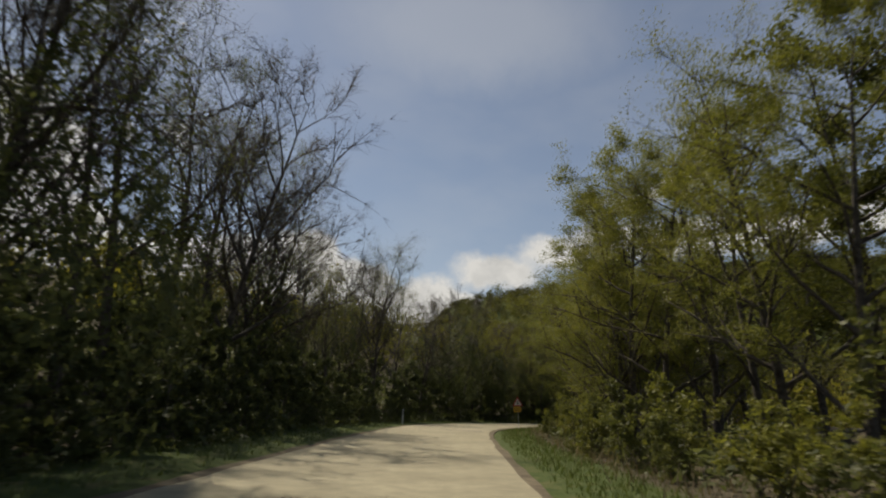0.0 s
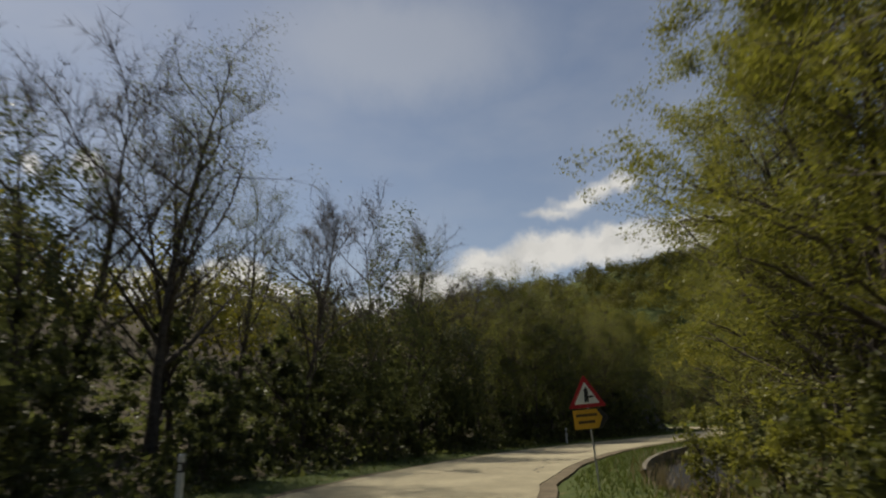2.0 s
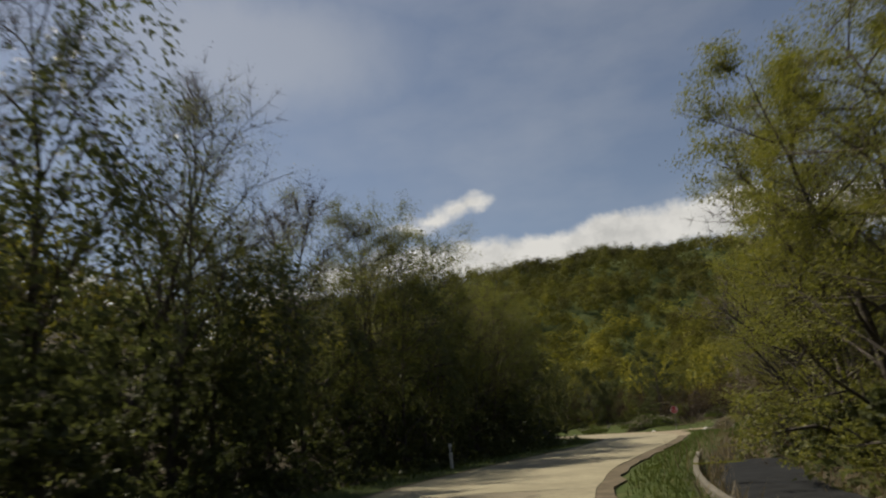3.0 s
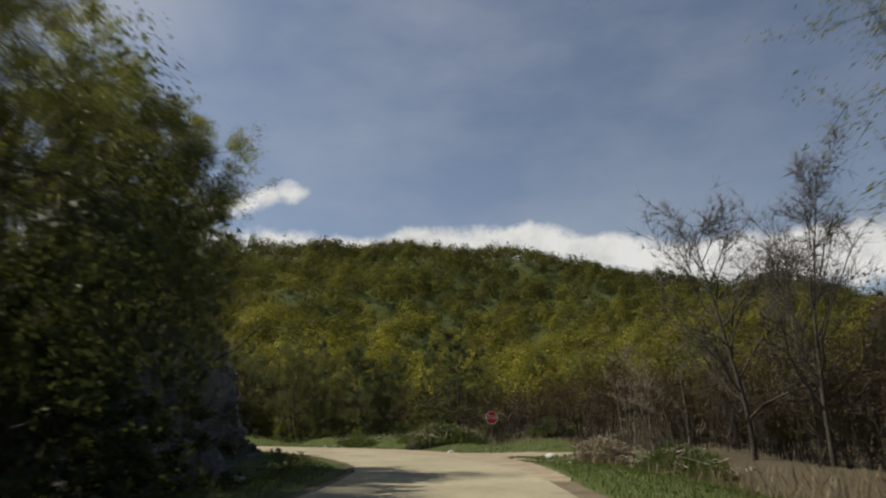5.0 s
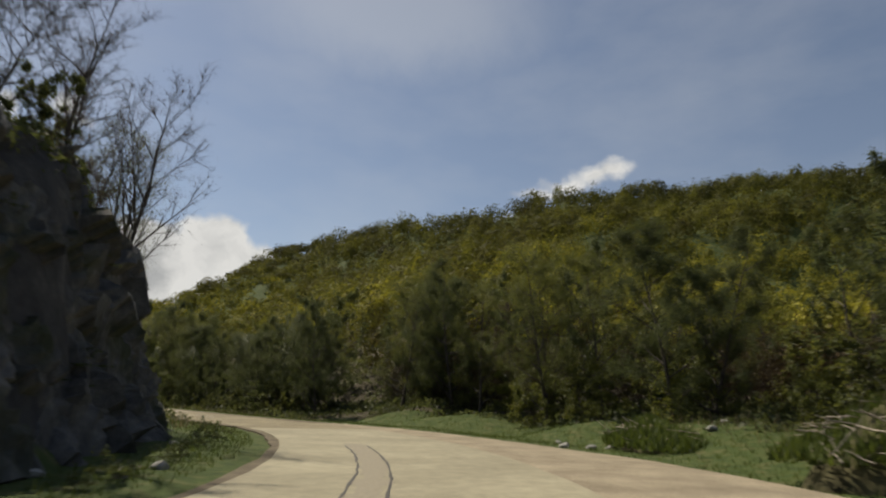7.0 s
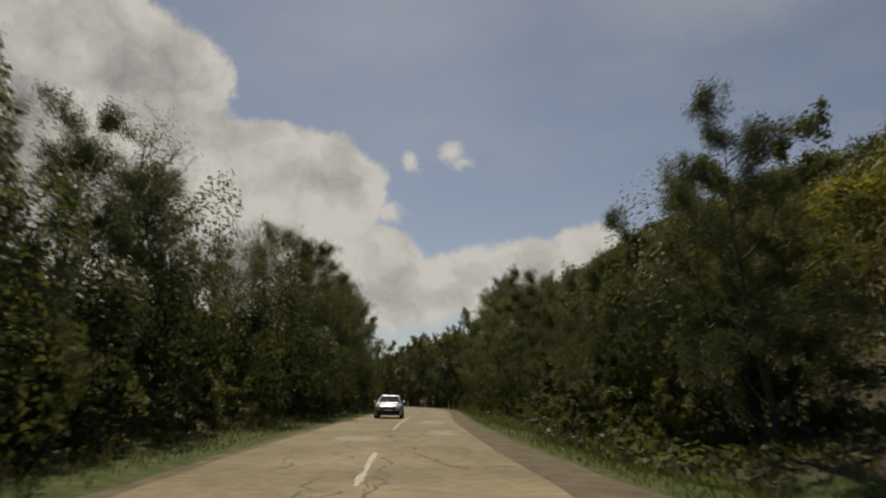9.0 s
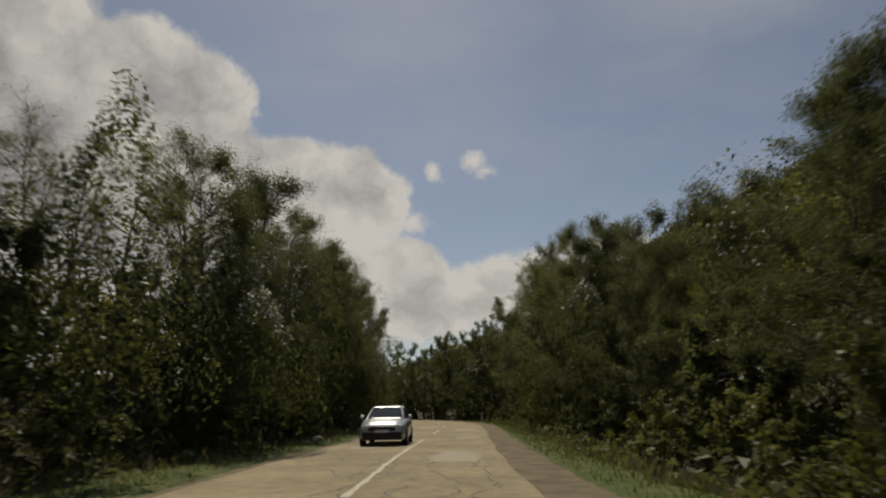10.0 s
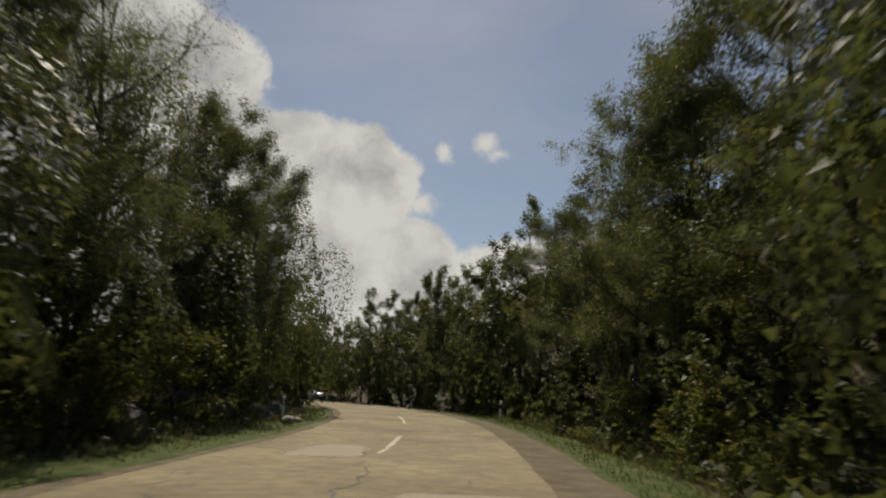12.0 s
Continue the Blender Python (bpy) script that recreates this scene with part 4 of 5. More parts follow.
def crown_leaves(rng, k, x, y, z, tall, wide, m, size):
    """Leaf sprays over a lumpy crown."""
    a = rng.normal(0, 1, (m, 3))
    a[:, 2] = np.abs(a[:, 2]) * 1.2 - 0.35
    a /= np.linalg.norm(a, axis=1)[:, None]
    bump_ = 1 + 0.22 * np.sin(3.1 * a[:, :1] + 5.3 * a[:, 1:2] + k) + 0.12 * np.sin(7.0 * a[:, 2:] + 2.0 * k)
    p = a * rng.uniform(0.86, 1.04, (m, 1)) * bump_ * (wide, wide, tall * 0.6) + (x, y, z + tall * 0.36)
    size = size * rng.uniform(0.6, 1.3, (m, 1))
    u = np.cross(a, rng.normal(0, 1, (m, 3)))
    u /= np.linalg.norm(u, axis=1)[:, None]
    w = np.cross(a, u) + rng.normal(0, 0.45, (m, 3))
    v = np.stack([p - u * size * 0.6, p + u * size * 0.5 - w * size * 0.25, p + w * size * 0.6], 1).reshape(-1, 3)
    f = np.arange(m * 3).reshape(m, 3)
    return v, f


def hill_wood():
    """The wooded hill: crowns too many to count, as one sheet of leaf sprays."""
    rng = np.random.default_rng(12)
    n = 15500
    x, y = rng.uniform(-130, 430, n), rng.uniform(40, 440, n)
    s, d = road_coords(x, y)
    far = np.hypot(x - 39, y - 104)
    az = np.degrees(np.arctan2(-(x - 39), y - 104))
    keep = (np.abs(d) > 16) & ((d > 0) | (d < -np.interp(s, [80, 95, 150, 170], [14, 27, 27, 15]))) & (rng.uniform(0, 1, n) < np.interp(far, [60, 120], [0.55, 0.85]))
    keep &= ~((d > 32) & (s < 225)) & ~((s > 215) & (d > 24)) & ~((s > 240) & (np.abs(d) < 24)) & ~((x > 60) & (y < 96))
    keep &= far < np.interp(az, HILL_AZ, HILL_FAR) + np.interp(az, [-20, -8], [18, 75])
    x, y, far = x[keep], y[keep], far[keep]
    h = land(x, y)
    V, F, o = [], [], 0
    low = (s[keep] > 235)
    for k in range(len(x)):
        tall, wide = rng.uniform(4.2, 7.0) * (0.6 if low[k] and far[k] > 150 and x[k] < 20 else 1), rng.uniform(1.7, 3.2)
        if rng.uniform() < 0.06:
            tall, wide = tall * 1.3, wide * 0.8
        m = int(np.interp(far[k], [30, 120, 280], [560, 280, 110]))
        v, f = crown_leaves(rng, k, x[k], y[k], h[k], tall, wide, m, np.interp(far[k], [30, 120, 280], [0.30, 0.40, 0.62]))
        V.append(v)
        F.append(f + o)
        o += len(v)
    me = mesh("hill_woodland", np.concatenate(V), np.concatenate(F), LEAF_HILL)
    own = me.attributes.new("own", "FLOAT", "POINT")
    own.data.foreach_set("value", np.repeat(rng.uniform(0, 1, len(V)), [len(v) for v in V]).astype(np.float32))
    tagged(new("hill_woodland", me), "wooded hillside in fresh olive-green spring leaf", "woodland", kind="stuff")


hill_wood()


def deep_wood():
    """The wood behind the first rows of trees, its shade put into the leaf colour: crowns beyond counting, as one sheet
    of leaf sprays.
    """
    rng = np.random.default_rng(64)
    V, F, o, k = [], [], 0, 0
    for side, s0, s1, d0, d1, step, tops in DEEP_WOOD:
        t = s0
        while t < s1:
            x, y, _ = at_road(t, side * rng.uniform(d0, d1))
            z = max(float(land(x, y)[0]), -0.3)
            tall = max(np.interp(t, [p[0] for p in tops], [p[1] for p in tops]) * rng.uniform(0.86, 1.06) - z, 3.0)
            v, f = crown_leaves(rng, k, x, y, z, tall, rng.uniform(1.6, 2.6), *((5200, 0.125) if d0 < 6 and t < 250 else (2300, 0.20) if t < 250 else (1200, 0.28)))
            V.append(v)
            F.append(f + o)
            o, k, t = o + len(v), k + 1, t + step * rng.uniform(0.75, 1.25)
    tagged(new("deep_woodland", mesh("deep_woodland", np.concatenate(V), np.concatenate(F), LEAF_SHADED)), "dense woodland behind the roadside trees, shade in its leaf colour", "woodland", kind="stuff")


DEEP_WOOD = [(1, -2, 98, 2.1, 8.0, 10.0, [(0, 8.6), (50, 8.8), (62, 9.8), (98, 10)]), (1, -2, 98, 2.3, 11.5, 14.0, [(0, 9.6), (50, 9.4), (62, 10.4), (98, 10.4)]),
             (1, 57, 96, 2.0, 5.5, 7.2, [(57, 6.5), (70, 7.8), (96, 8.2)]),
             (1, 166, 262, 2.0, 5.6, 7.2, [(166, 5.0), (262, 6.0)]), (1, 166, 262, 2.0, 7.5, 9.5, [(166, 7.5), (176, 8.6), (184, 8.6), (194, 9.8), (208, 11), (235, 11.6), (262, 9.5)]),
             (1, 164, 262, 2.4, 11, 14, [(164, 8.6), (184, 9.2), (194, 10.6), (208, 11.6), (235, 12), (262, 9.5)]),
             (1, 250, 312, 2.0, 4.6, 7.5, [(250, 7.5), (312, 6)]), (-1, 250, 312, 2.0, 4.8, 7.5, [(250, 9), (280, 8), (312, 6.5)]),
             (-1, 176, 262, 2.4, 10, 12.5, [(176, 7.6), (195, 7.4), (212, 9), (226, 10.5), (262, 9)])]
deep_wood()


def brushwood():
    """Leafless scrub at the hill's foot: stems beyond counting."""
    rng = np.random.default_rng(41)
    w = Wood()
    leaf = []
    n = 0
    while n < 950:
        x, y, _ = at_road(rng.uniform(88, 172), -rng.uniform(12, 38))
        s, d = road_coords(x, y)
        low = np.interp(s[0], [88, 100, 145, 160, 172], [12, 12, 14, 12, 9])
        if d[0] > -low or d[0] < -38 or (47 < x < 90 and abs(y - (107.2 - (x - 46) * 0.27)) < 3.5):
            continue
        n += 1
        base = np.array([x, y, float(land(x, y)[0]) - 0.1])
        tall = rng.uniform(3.4, 5.6) * np.interp(s[0], [88, 108, 120, 132], [1.7, 1.6, 1.3, 0.8])
        for _ in range(12):
            b = base + (rng.normal(0, 0.6), rng.normal(0, 0.6), 0)
            d3 = np.array([rng.normal(0, 0.16), rng.normal(0, 0.16), 1.0])
            tip = b + d3 * tall * rng.uniform(0.5, 1.0)
            w.spike(b, tip, rng.uniform(0.010, 0.024))
            for _ in range(6):
                q = b + (tip - b) * rng.uniform(0.3, 0.95)
                e = q + np.array([rng.normal(0, 0.4), rng.normal(0, 0.4), rng.uniform(0.2, 0.9)])
                w.spike(q, e, 0.009)
                leaf.append(e)
                leaf += [(q + e) / 2 + rng.normal(0, 0.15, 3), e + rng.normal(0, 0.25, 3)]
    tagged(new("brushwood", mesh("brushwood", w.v, w.f, TWIG)), "grey-brown leafless brushwood at the hill's foot", "scrub", kind="stuff")
    v, f = leaf_faces(rng, np.array(leaf), 0.15)
    tagged(new("brushwood_buds", mesh("brushwood_buds", v, f, LEAF_BROWN)), "brown opening buds on the brushwood", "scrub", kind="stuff")


brushwood()


def undergrowth():
    """Low leaves over the wood's floor: one sheet beyond counting."""
    rng = np.random.default_rng(52)
    out = []
    for side, s0, s1, d0, d1, n in ((1, -6, 99, 2.3, 10, 34000), (1, 154, 262, 2.4, 8, 24000), (-1, 4, 92, 3.4, 10, 16000), (-1, 168, 262, 2.8, 9, 20000), (1, 97, 156, 5.2, 9, 9000), (-1, 138, 174, 9, 20, 14000),
                                   (1, -6, 99, 9, 19, 30000), (-1, 158, 262, 8, 19, 30000)):
        t, d = rng.uniform(s0, s1, n), side * rng.uniform(d0, d1, n)
        i = np.clip(((t + 60) / 1.5), 0, len(S) - 2)
        k = i.astype(int)
        f = (i - k)[:, None]
        c = CENTRE[k] * (1 - f) + CENTRE[k + 1] * f
        p = c + LEFTWARD[k] * (np.copysign(WIDTH[k] / 2, d) + d)[:, None] + rng.normal(0, 0.3, (n, 2))
        keep = np.abs(road_coords(p[:, 0], p[:, 1])[1]) > d0 - 0.3
        p = p[keep]
        tall = 0.15 + 0.75 * (np.sin(p[:, 0] * 1.1 + 2 * np.sin(p[:, 1] * 0.6)) * 0.5 + 0.5) * (np.sin(p[:, 1] * 0.9 + p[:, 0] * 0.5) * 0.4 + 0.6)
        out.append(np.column_stack([p, land(p[:, 0], p[:, 1]) + rng.uniform(0.02, 1, len(p)) * tall]))
    # the dark leaf colour lays the wood's shade over the sunlit soil
    v, f = leaf_faces(rng, np.concatenate(out), 0.26)
    tagged(new("undergrowth", mesh("undergrowth", v, f, LEAF_SHADED)), "low dark leaves over the floor of the wood", "undergrowth", kind="stuff")


undergrowth()

# ---- side road and small structure ----


def side_road():
    pts = spline([(42.5, 108.0), (46, 107.2), (50, 106.2), (58, 104.0), (70, 100.5), (84, 97)], 1.2)
    tan = np.gradient(pts, axis=0)
    tan /= np.linalg.norm(tan, axis=1)[:, None]
    rng = np.random.default_rng(8)
    verts, faces = [], []
    for i, (p, t) in enumerate(zip(pts, tan)):
        nrm = np.array([-t[1], t[0]])
        flare = 3.6 * math.exp(-((p[0] - 44) / 3.2)**2) if p[0] > 44 else 3.6
        for c in np.linspace(-2.5 - flare * 0.9, 2.7 + flare * 1.6, 7):
            q = p + nrm * (c + rng.normal(0, 0.12))
            verts.append((q[0], q[1], min(max(float(land(q[0], q[1])[0]) + 0.012, -0.028), 0.02)))
    for i in range(len(pts) - 1):
        for c in range(6):
            k = i * 7 + c
            faces.append((k, k + 7, k + 8, k + 1))
    tagged(new("side_road", mesh("side_road", verts, faces, GRAVEL)), "dusty gravel side road joining the asphalt", "road", kind="structure")


side_road()


def strip(name, points, width, z, material, seed):
    """A thin tar seam or painted line along the given places."""
    rng = np.random.default_rng(seed)
    p = spline(points, 0.35) if len(points) > 2 else np.linspace(points[0], points[1], 12)
    t = np.gradient(p, axis=0)
    t /= np.linalg.norm(t, axis=1)[:, None]
    verts, faces = [], []
    for a, b in zip(p, t):
        n = np.array([-b[1], b[0]])
        off, w = rng.normal(0, 0.012), width * rng.uniform(0.55, 1.35)
        for c in (-0.5, 0.5):
            q = a + n * (off + c * w)
            verts.append((q[0], q[1], z))
    for i in range(len(p) - 1):
        faces.append((2 * i, 2 * i + 2, 2 * i + 3, 2 * i + 1))
    return mesh(name, verts, faces, material)


def on_road(s, c):
    """c metres to the left of the right-hand edge."""
    i = int(round((s + 60) / 1.5))
    f = (s + 60) / 1.5 - i
    p = R_EDGE[i] + LEFTWARD[i] * c + _tan[i] * f * 1.5
    return (float(p[0]), float(p[1]))


def marks():
    rng = np.random.default_rng(21)
    # worn centre dashes on the straight
    for k, (s0, s1) in enumerate(((166, 172), (183.5, 203), (209, 217), (223, 229), (236, 244))):
        m = strip("centre_dash", [on_road(s, 2.95) for s in np.linspace(s0, s1, 6)], 0.12, 0.005, LINE_PAINT, k)
        tagged(part("centre_dash", m, LINE_PAINT, road), "worn white centre line dash")
    # a long tar-edged patch through the bend
    for c in (3.2, 3.82):
        part("tar_seam", strip("tar_seam", [on_road(s, c) for s in range(119, 143, 3)], 0.05, 0.006, CRACK, int(c * 10)), CRACK, road)
    part("patch", strip("patch", [on_road(s, 3.5) for s in range(126, 142, 3)], 0.56, 0.0035, PATCH, 5), PATCH, road, "darker long asphalt patch")
    # crooked cracks along the wheel tracks, with side branches
    def crack(s, c, long, turn, wide, seed):
        pts, q, way = [], [s, c], turn
        for _ in range(max(4, int(long / 0.22))):
            pts.append(on_road(q[0], q[1]))
            way = turn + (way - turn) * 0.25 + rng.normal(0, 0.42)
            q = [q[0] + 0.22 * math.cos(way), float(np.clip(q[1] + 0.22 * math.sin(way), 0.15, 5.5))]
        p = np.array(pts)
        t = np.gradient(p, axis=0)
        t /= np.linalg.norm(t, axis=1)[:, None] + 1e-9
        w = wide * 0.5 * rng.uniform(0.2, 1.5, len(p)) * np.minimum(1, np.minimum(np.arange(len(p)), np.arange(len(p))[::-1]) / 3 + 0.15)
        nrm = np.stack([-t[:, 1], t[:, 0]], 1) * w[:, None] * 0.5
        v = np.stack([np.column_stack([p - nrm, np.full(len(p), 0.006)]), np.column_stack([p + nrm, np.full(len(p), 0.006)])], 1).reshape(-1, 3)
        part("crack", mesh("crack", v, [(2 * i, 2 * i + 2, 2 * i + 3, 2 * i + 1) for i in range(len(p) - 1)], CRACK), CRACK, road)
        return q

    for s0, c0, long, turn, wide in ((183, 2.2, 10.5, 0.0, 0.07), (180, 3.2, 6.5, 0.04, 0.09), (183, 2.2, 1.1, 1.5, 0.06), (186, 3.4, 4.0, 0.3, 0.06), (193, 1.2, 8.0, 0.05, 0.06), (188, 0.9, 4.0, -0.1, 0.07),
                                     (176, 2.4, 6.0, 0.05, 0.08), (170, 3.3, 9.0, 0.0, 0.08), (168, 1.3, 7.0, 0.05, 0.07)):
        crack(s0, c0, long, turn, wide, 0)
    for k in range(120):
        straight = k < 98
        s = 160 + 80 * rng.uniform(0, 1)**1.6 if straight else rng.uniform(2, 112)
        c = rng.choice([0.5, 1.0, 1.6, 2.2, 2.9, 3.3, 4.2, 4.9]) + rng.normal(0, 0.2)
        kind_ = rng.uniform()
        if kind_ < 0.5:
            crack(s, c, rng.uniform(2.5, 9.0), 0.0, rng.uniform(0.035, 0.09), k)
        elif kind_ < 0.7:
            crack(s, c, rng.uniform(0.8, 2.2), rng.choice([1.45, -1.45]), rng.uniform(0.03, 0.08), k)
        else:
            for _ in range(5):
                crack(s + rng.uniform(-0.8, 0.8), c + rng.uniform(-0.5, 0.5), rng.uniform(0.5, 1.6), rng.uniform(0, 6.28), rng.uniform(0.02, 0.055), k)
    # square patches on the straight
    for k, (s, c, a, w) in enumerate(((179.2, 1.05, 3.8, 1.3), (190, 1.3, 4.5, 1.3), (176, 3.9, 2.6, 1.2), (203, 1.0, 2.4, 1.2), (214, 1.2, 4.0, 1.4), (222, 4.0, 3.0, 1.3),
                                      (196, 4.6, 5.0, 1.0), (60, 2.0, 3.0, 1.6), (72, 3.2, 5.0, 1.5), (84, 1.6, 3.0, 1.4), (36, 1.2, 2.6, 1.5))):
        part("patch", strip("patch", [on_road(s, c), on_road(s + a / 2, c), on_road(s + a, c)], w, 0.0035, PATCH, 40 + k), PATCH, road)
        for e in (-0.5, 0.5):
            crack(s, c + e * w, a, 0.0, 0.05, k)
            crack(s + (e + 0.5) * a, c - w / 2, w, 1.57, 0.05, k)


marks()

# ---- signs and posts ----
LETTER = plain("faded_lettering", (0.10, 0.055, 0.012), 0.6)


def rounded(points, r, n=4):
    """The outline with its corners rounded."""
    out = []
    for i in range(len(points)):
        p, a, b = (Vector(points[k % len(points)]) for k in (i, i - 1, i + 1))
        u, v = (a - p).normalized(), (b - p).normalized()
        for k in range(n + 1):
            t = k / n
            out.append(tuple((p + u * r) * (1 - t)**2 + p * 2 * t * (1 - t) + (p + v * r) * t**2))
    return out


def bars(parent, rows, y, material):
    for x0, x1, z, h in rows:
        bm = bmesh.new()
        box(bm, x0, x1, y - 0.003, y, z, z + h)
        part("lettering", bm, material, parent)


def warning_sign():
    thing = new("warning_sign")
    side, low = 0.69, 1.19
    tall = side * 0.866
    tri = [(-side / 2, low), (side / 2, low), (0, low + tall)]
    panel = part("triangle_panel", prism(rounded(tri, 0.045), -0.004, 0.010), SIGN_RED, thing, "red-bordered triangular sign panel")
    mid = Vector((0, low + tall / 3))
    inner = [tuple(mid + (Vector(p) - mid) * 0.66) for p in tri]
    part("white_field", prism(rounded(inner, 0.02), -0.008, -0.0045), SIGN_WHITE, panel, "white inner field")
    bm = prism([(-0.040, low + 0.085), (-0.006, low + 0.11), (0.036, low + 0.085), (0.048, low + 0.29), (0.020, low + 0.375), (-0.040, low + 0.31), (-0.026, low + 0.30)], -0.012, -0.0085)
    part("arrow_symbol", bm, SIGN_BLACK, panel, "black priority arrow")
    part("branch_symbol", prism([(0.040, low + 0.165), (0.135, low + 0.175), (0.135, low + 0.21), (0.042, low + 0.205)], -0.012, -0.0085), SIGN_BLACK, panel, "black side-road bar")
    # direction plate
    pl = part("direction_plate", prism(rounded([(-0.29, low - 0.38), (0.21, low - 0.38), (0.35, low - 0.19), (0.21, low - 0.02), (-0.29, low - 0.02)], 0.015), 0.0, 0.010), SIGN_BLACK, thing, "black-tipped plate")
    part("yellow_field", prism([(-0.28, low - 0.37), (0.15, low - 0.37), (0.235, low - 0.19), (0.15, low - 0.03), (-0.28, low - 0.03)], -0.004, -0.0005), SIGN_YELLOW, pl, "yellow field")
    bars(pl, [(-0.23, 0.15, low - 0.155, 0.05), (-0.20, 0.10, low - 0.275, 0.05)], -0.0045, LETTER)
    bm = bmesh.new()
    rod(bm, (0.0, 0.035, -0.5), (0.0, 0.035, low + tall * 0.8), 0.017, 0.017, 12)
    part("post", bm, SIGN_BACK, thing, "thin galvanised steel post")
    for z in (low - 0.2, low + 0.12):
        bm = bmesh.new()
        box(bm, -0.05, 0.05, 0.011, 0.032, z - 0.015, z + 0.015)
        part("clamp", bm, SIGN_BACK, thing)
    x, y = 5.11, 44.34
    thing.matrix_basis = pose(x, y, max(float(land(x, y)[0]), 0.25), 0, -3, -24) @ Matrix.Scale(1.07, 4)
    tagged(thing, "red triangular junction sign over a yellow arrow plate", "road sign")


def stop_sign():
    thing = new("stop_sign")
    r, zc = 0.375 / math.cos(math.pi / 8), 1.78
    octo = [(r * math.cos(math.pi / 8 + k * math.pi / 4), zc + r * math.sin(math.pi / 8 + k * math.pi / 4)) for k in range(8)]
    panel = part("octagon_panel", prism(octo, -0.004, 0.010), SIGN_WHITE, thing, "white-rimmed octagonal panel")
    part("red_field", prism([(x * 0.91, zc + (z - zc) * 0.91) for x, z in octo], -0.009, -0.0045), SIGN_RED, panel, "red field")
    font = bpy.data.curves.new("stop_text", "FONT")
    font.body, font.size, font.align_x, font.align_y, font.extrude = "STOP", 0.33, "CENTER", "CENTER", 0.002
    tmp = new("stop_text", font)
    dg = bpy.context.evaluated_depsgraph_get()
    me = bpy.data.meshes.new_from_object(tmp.evaluated_get(dg))
    bpy.data.objects.remove(tmp)
    me.materials.clear()
    me.materials.append(SIGN_WHITE)
    word = part("lettering", me, SIGN_WHITE, panel, "white STOP lettering")
    word.matrix_basis = pose(0, -0.011, zc, 90, 0, 0) @ Matrix.Diagonal((0.86, 1.0, 1.0, 1))
    bm = bmesh.new()
    rod(bm, (0.0, 0.04, -0.6), (0.0, 0.04, zc + 0.3), 0.028, 0.028, 12)
    part("post", bm, POST_STEEL, thing, "dark steel post")
    x, y = 49.2, 108.0
    thing.matrix_basis = pose(x, y, 0.32, 0, 2, -38)
    tagged(thing, "red octagonal STOP sign on a steel post by the side road", "road sign")


def delineator(s, d, lean=0.0):
    thing = new("delineator_post")
    bm = bmesh.new()
    box(bm, -0.055, 0.055, -0.04, 0.04, -0.3, 0.62, 0.008)
    part("shaft", bm, WHITE_PAINT, thing, "white plastic shaft")
    bm = bmesh.new()
    box(bm, -0.056, 0.056, -0.041, 0.041, 0.62, 0.80, 0.008)
    part("black_band", bm, BLACK_TRIM, thing, "black band")
    bm = bmesh.new()
    box(bm, -0.055, 0.055, -0.04, 0.04, 0.80, 0.95, 0.012)
    part("cap", bm, WHITE_PAINT, thing, "slanted white cap")
    bm = bmesh.new()
    box(bm, -0.03, 0.03, -0.046, -0.041, 0.66, 0.77)
    part("reflector", bm, SIGN_RED if d < 0 else SIGN_WHITE, thing, "small reflector")
    x, y, a = at_road(s, d)
    thing.matrix_basis = pose(x, y, float(land(x, y)[0]), lean, lean * 0.6, a)
    tagged(thing, "white roadside delineator post with a black band", "road post", "delineator posts")


warning_sign()
stop_sign()
for _s, _d, _l in ((43.5, 1.25, 1.5), (74, 1.6, -2), (240, -1.6, 2), (262, -1.3, -2), (236, 1.8, 3), (285, -1.4, 0)):
    delineator(_s, _d, _l)

# ---- cars ----


def wheel(parent, x, y):
    hub = part("wheel", rod(bmesh.new(), (x - 0.09, y, 0.31), (x + 0.09, y, 0.31), 0.19, 0.19, 18), RIM, parent, "alloy wheel")
    bm = bmesh.new()
    for r, w in ((0.31, 0.085), (0.295, 0.10)):
        rod(bm, (x - w, y, 0.31), (x + w, y, 0.31), r, r, 24)
    part("tyre", bm, RUBBER, hub, "black rubber tyre")
    for a in range(5):
        bm = bmesh.new()
        t = a * 1.2566
        side = 0.106 if x > 0 else -0.106
        rod(bm, (x + side, y, 0.31), (x + side, y + 0.2 * math.cos(t), 0.31 + 0.2 * math.sin(t)), 0.03, 0.022, 5)
        part("spoke", bm, RIM, hub)


def loft(sections, closed=True):
    """A skin over cross-sections with equal counts of points."""
    bm = bmesh.new()
    rings = [[bm.verts.new(p) for p in sec] for sec in sections]
    n = len(rings[0])
    for a, b in zip(rings[:-1], rings[1:]):
        for k in range(n):
            bm.faces.new((a[k], a[(k + 1) % n], b[(k + 1) % n], b[k]))
    bm.faces.new(rings[0])
    bm.faces.new(rings[-1][::-1])
    bmesh.ops.recalc_face_normals(bm, faces=bm.faces)
    return bm


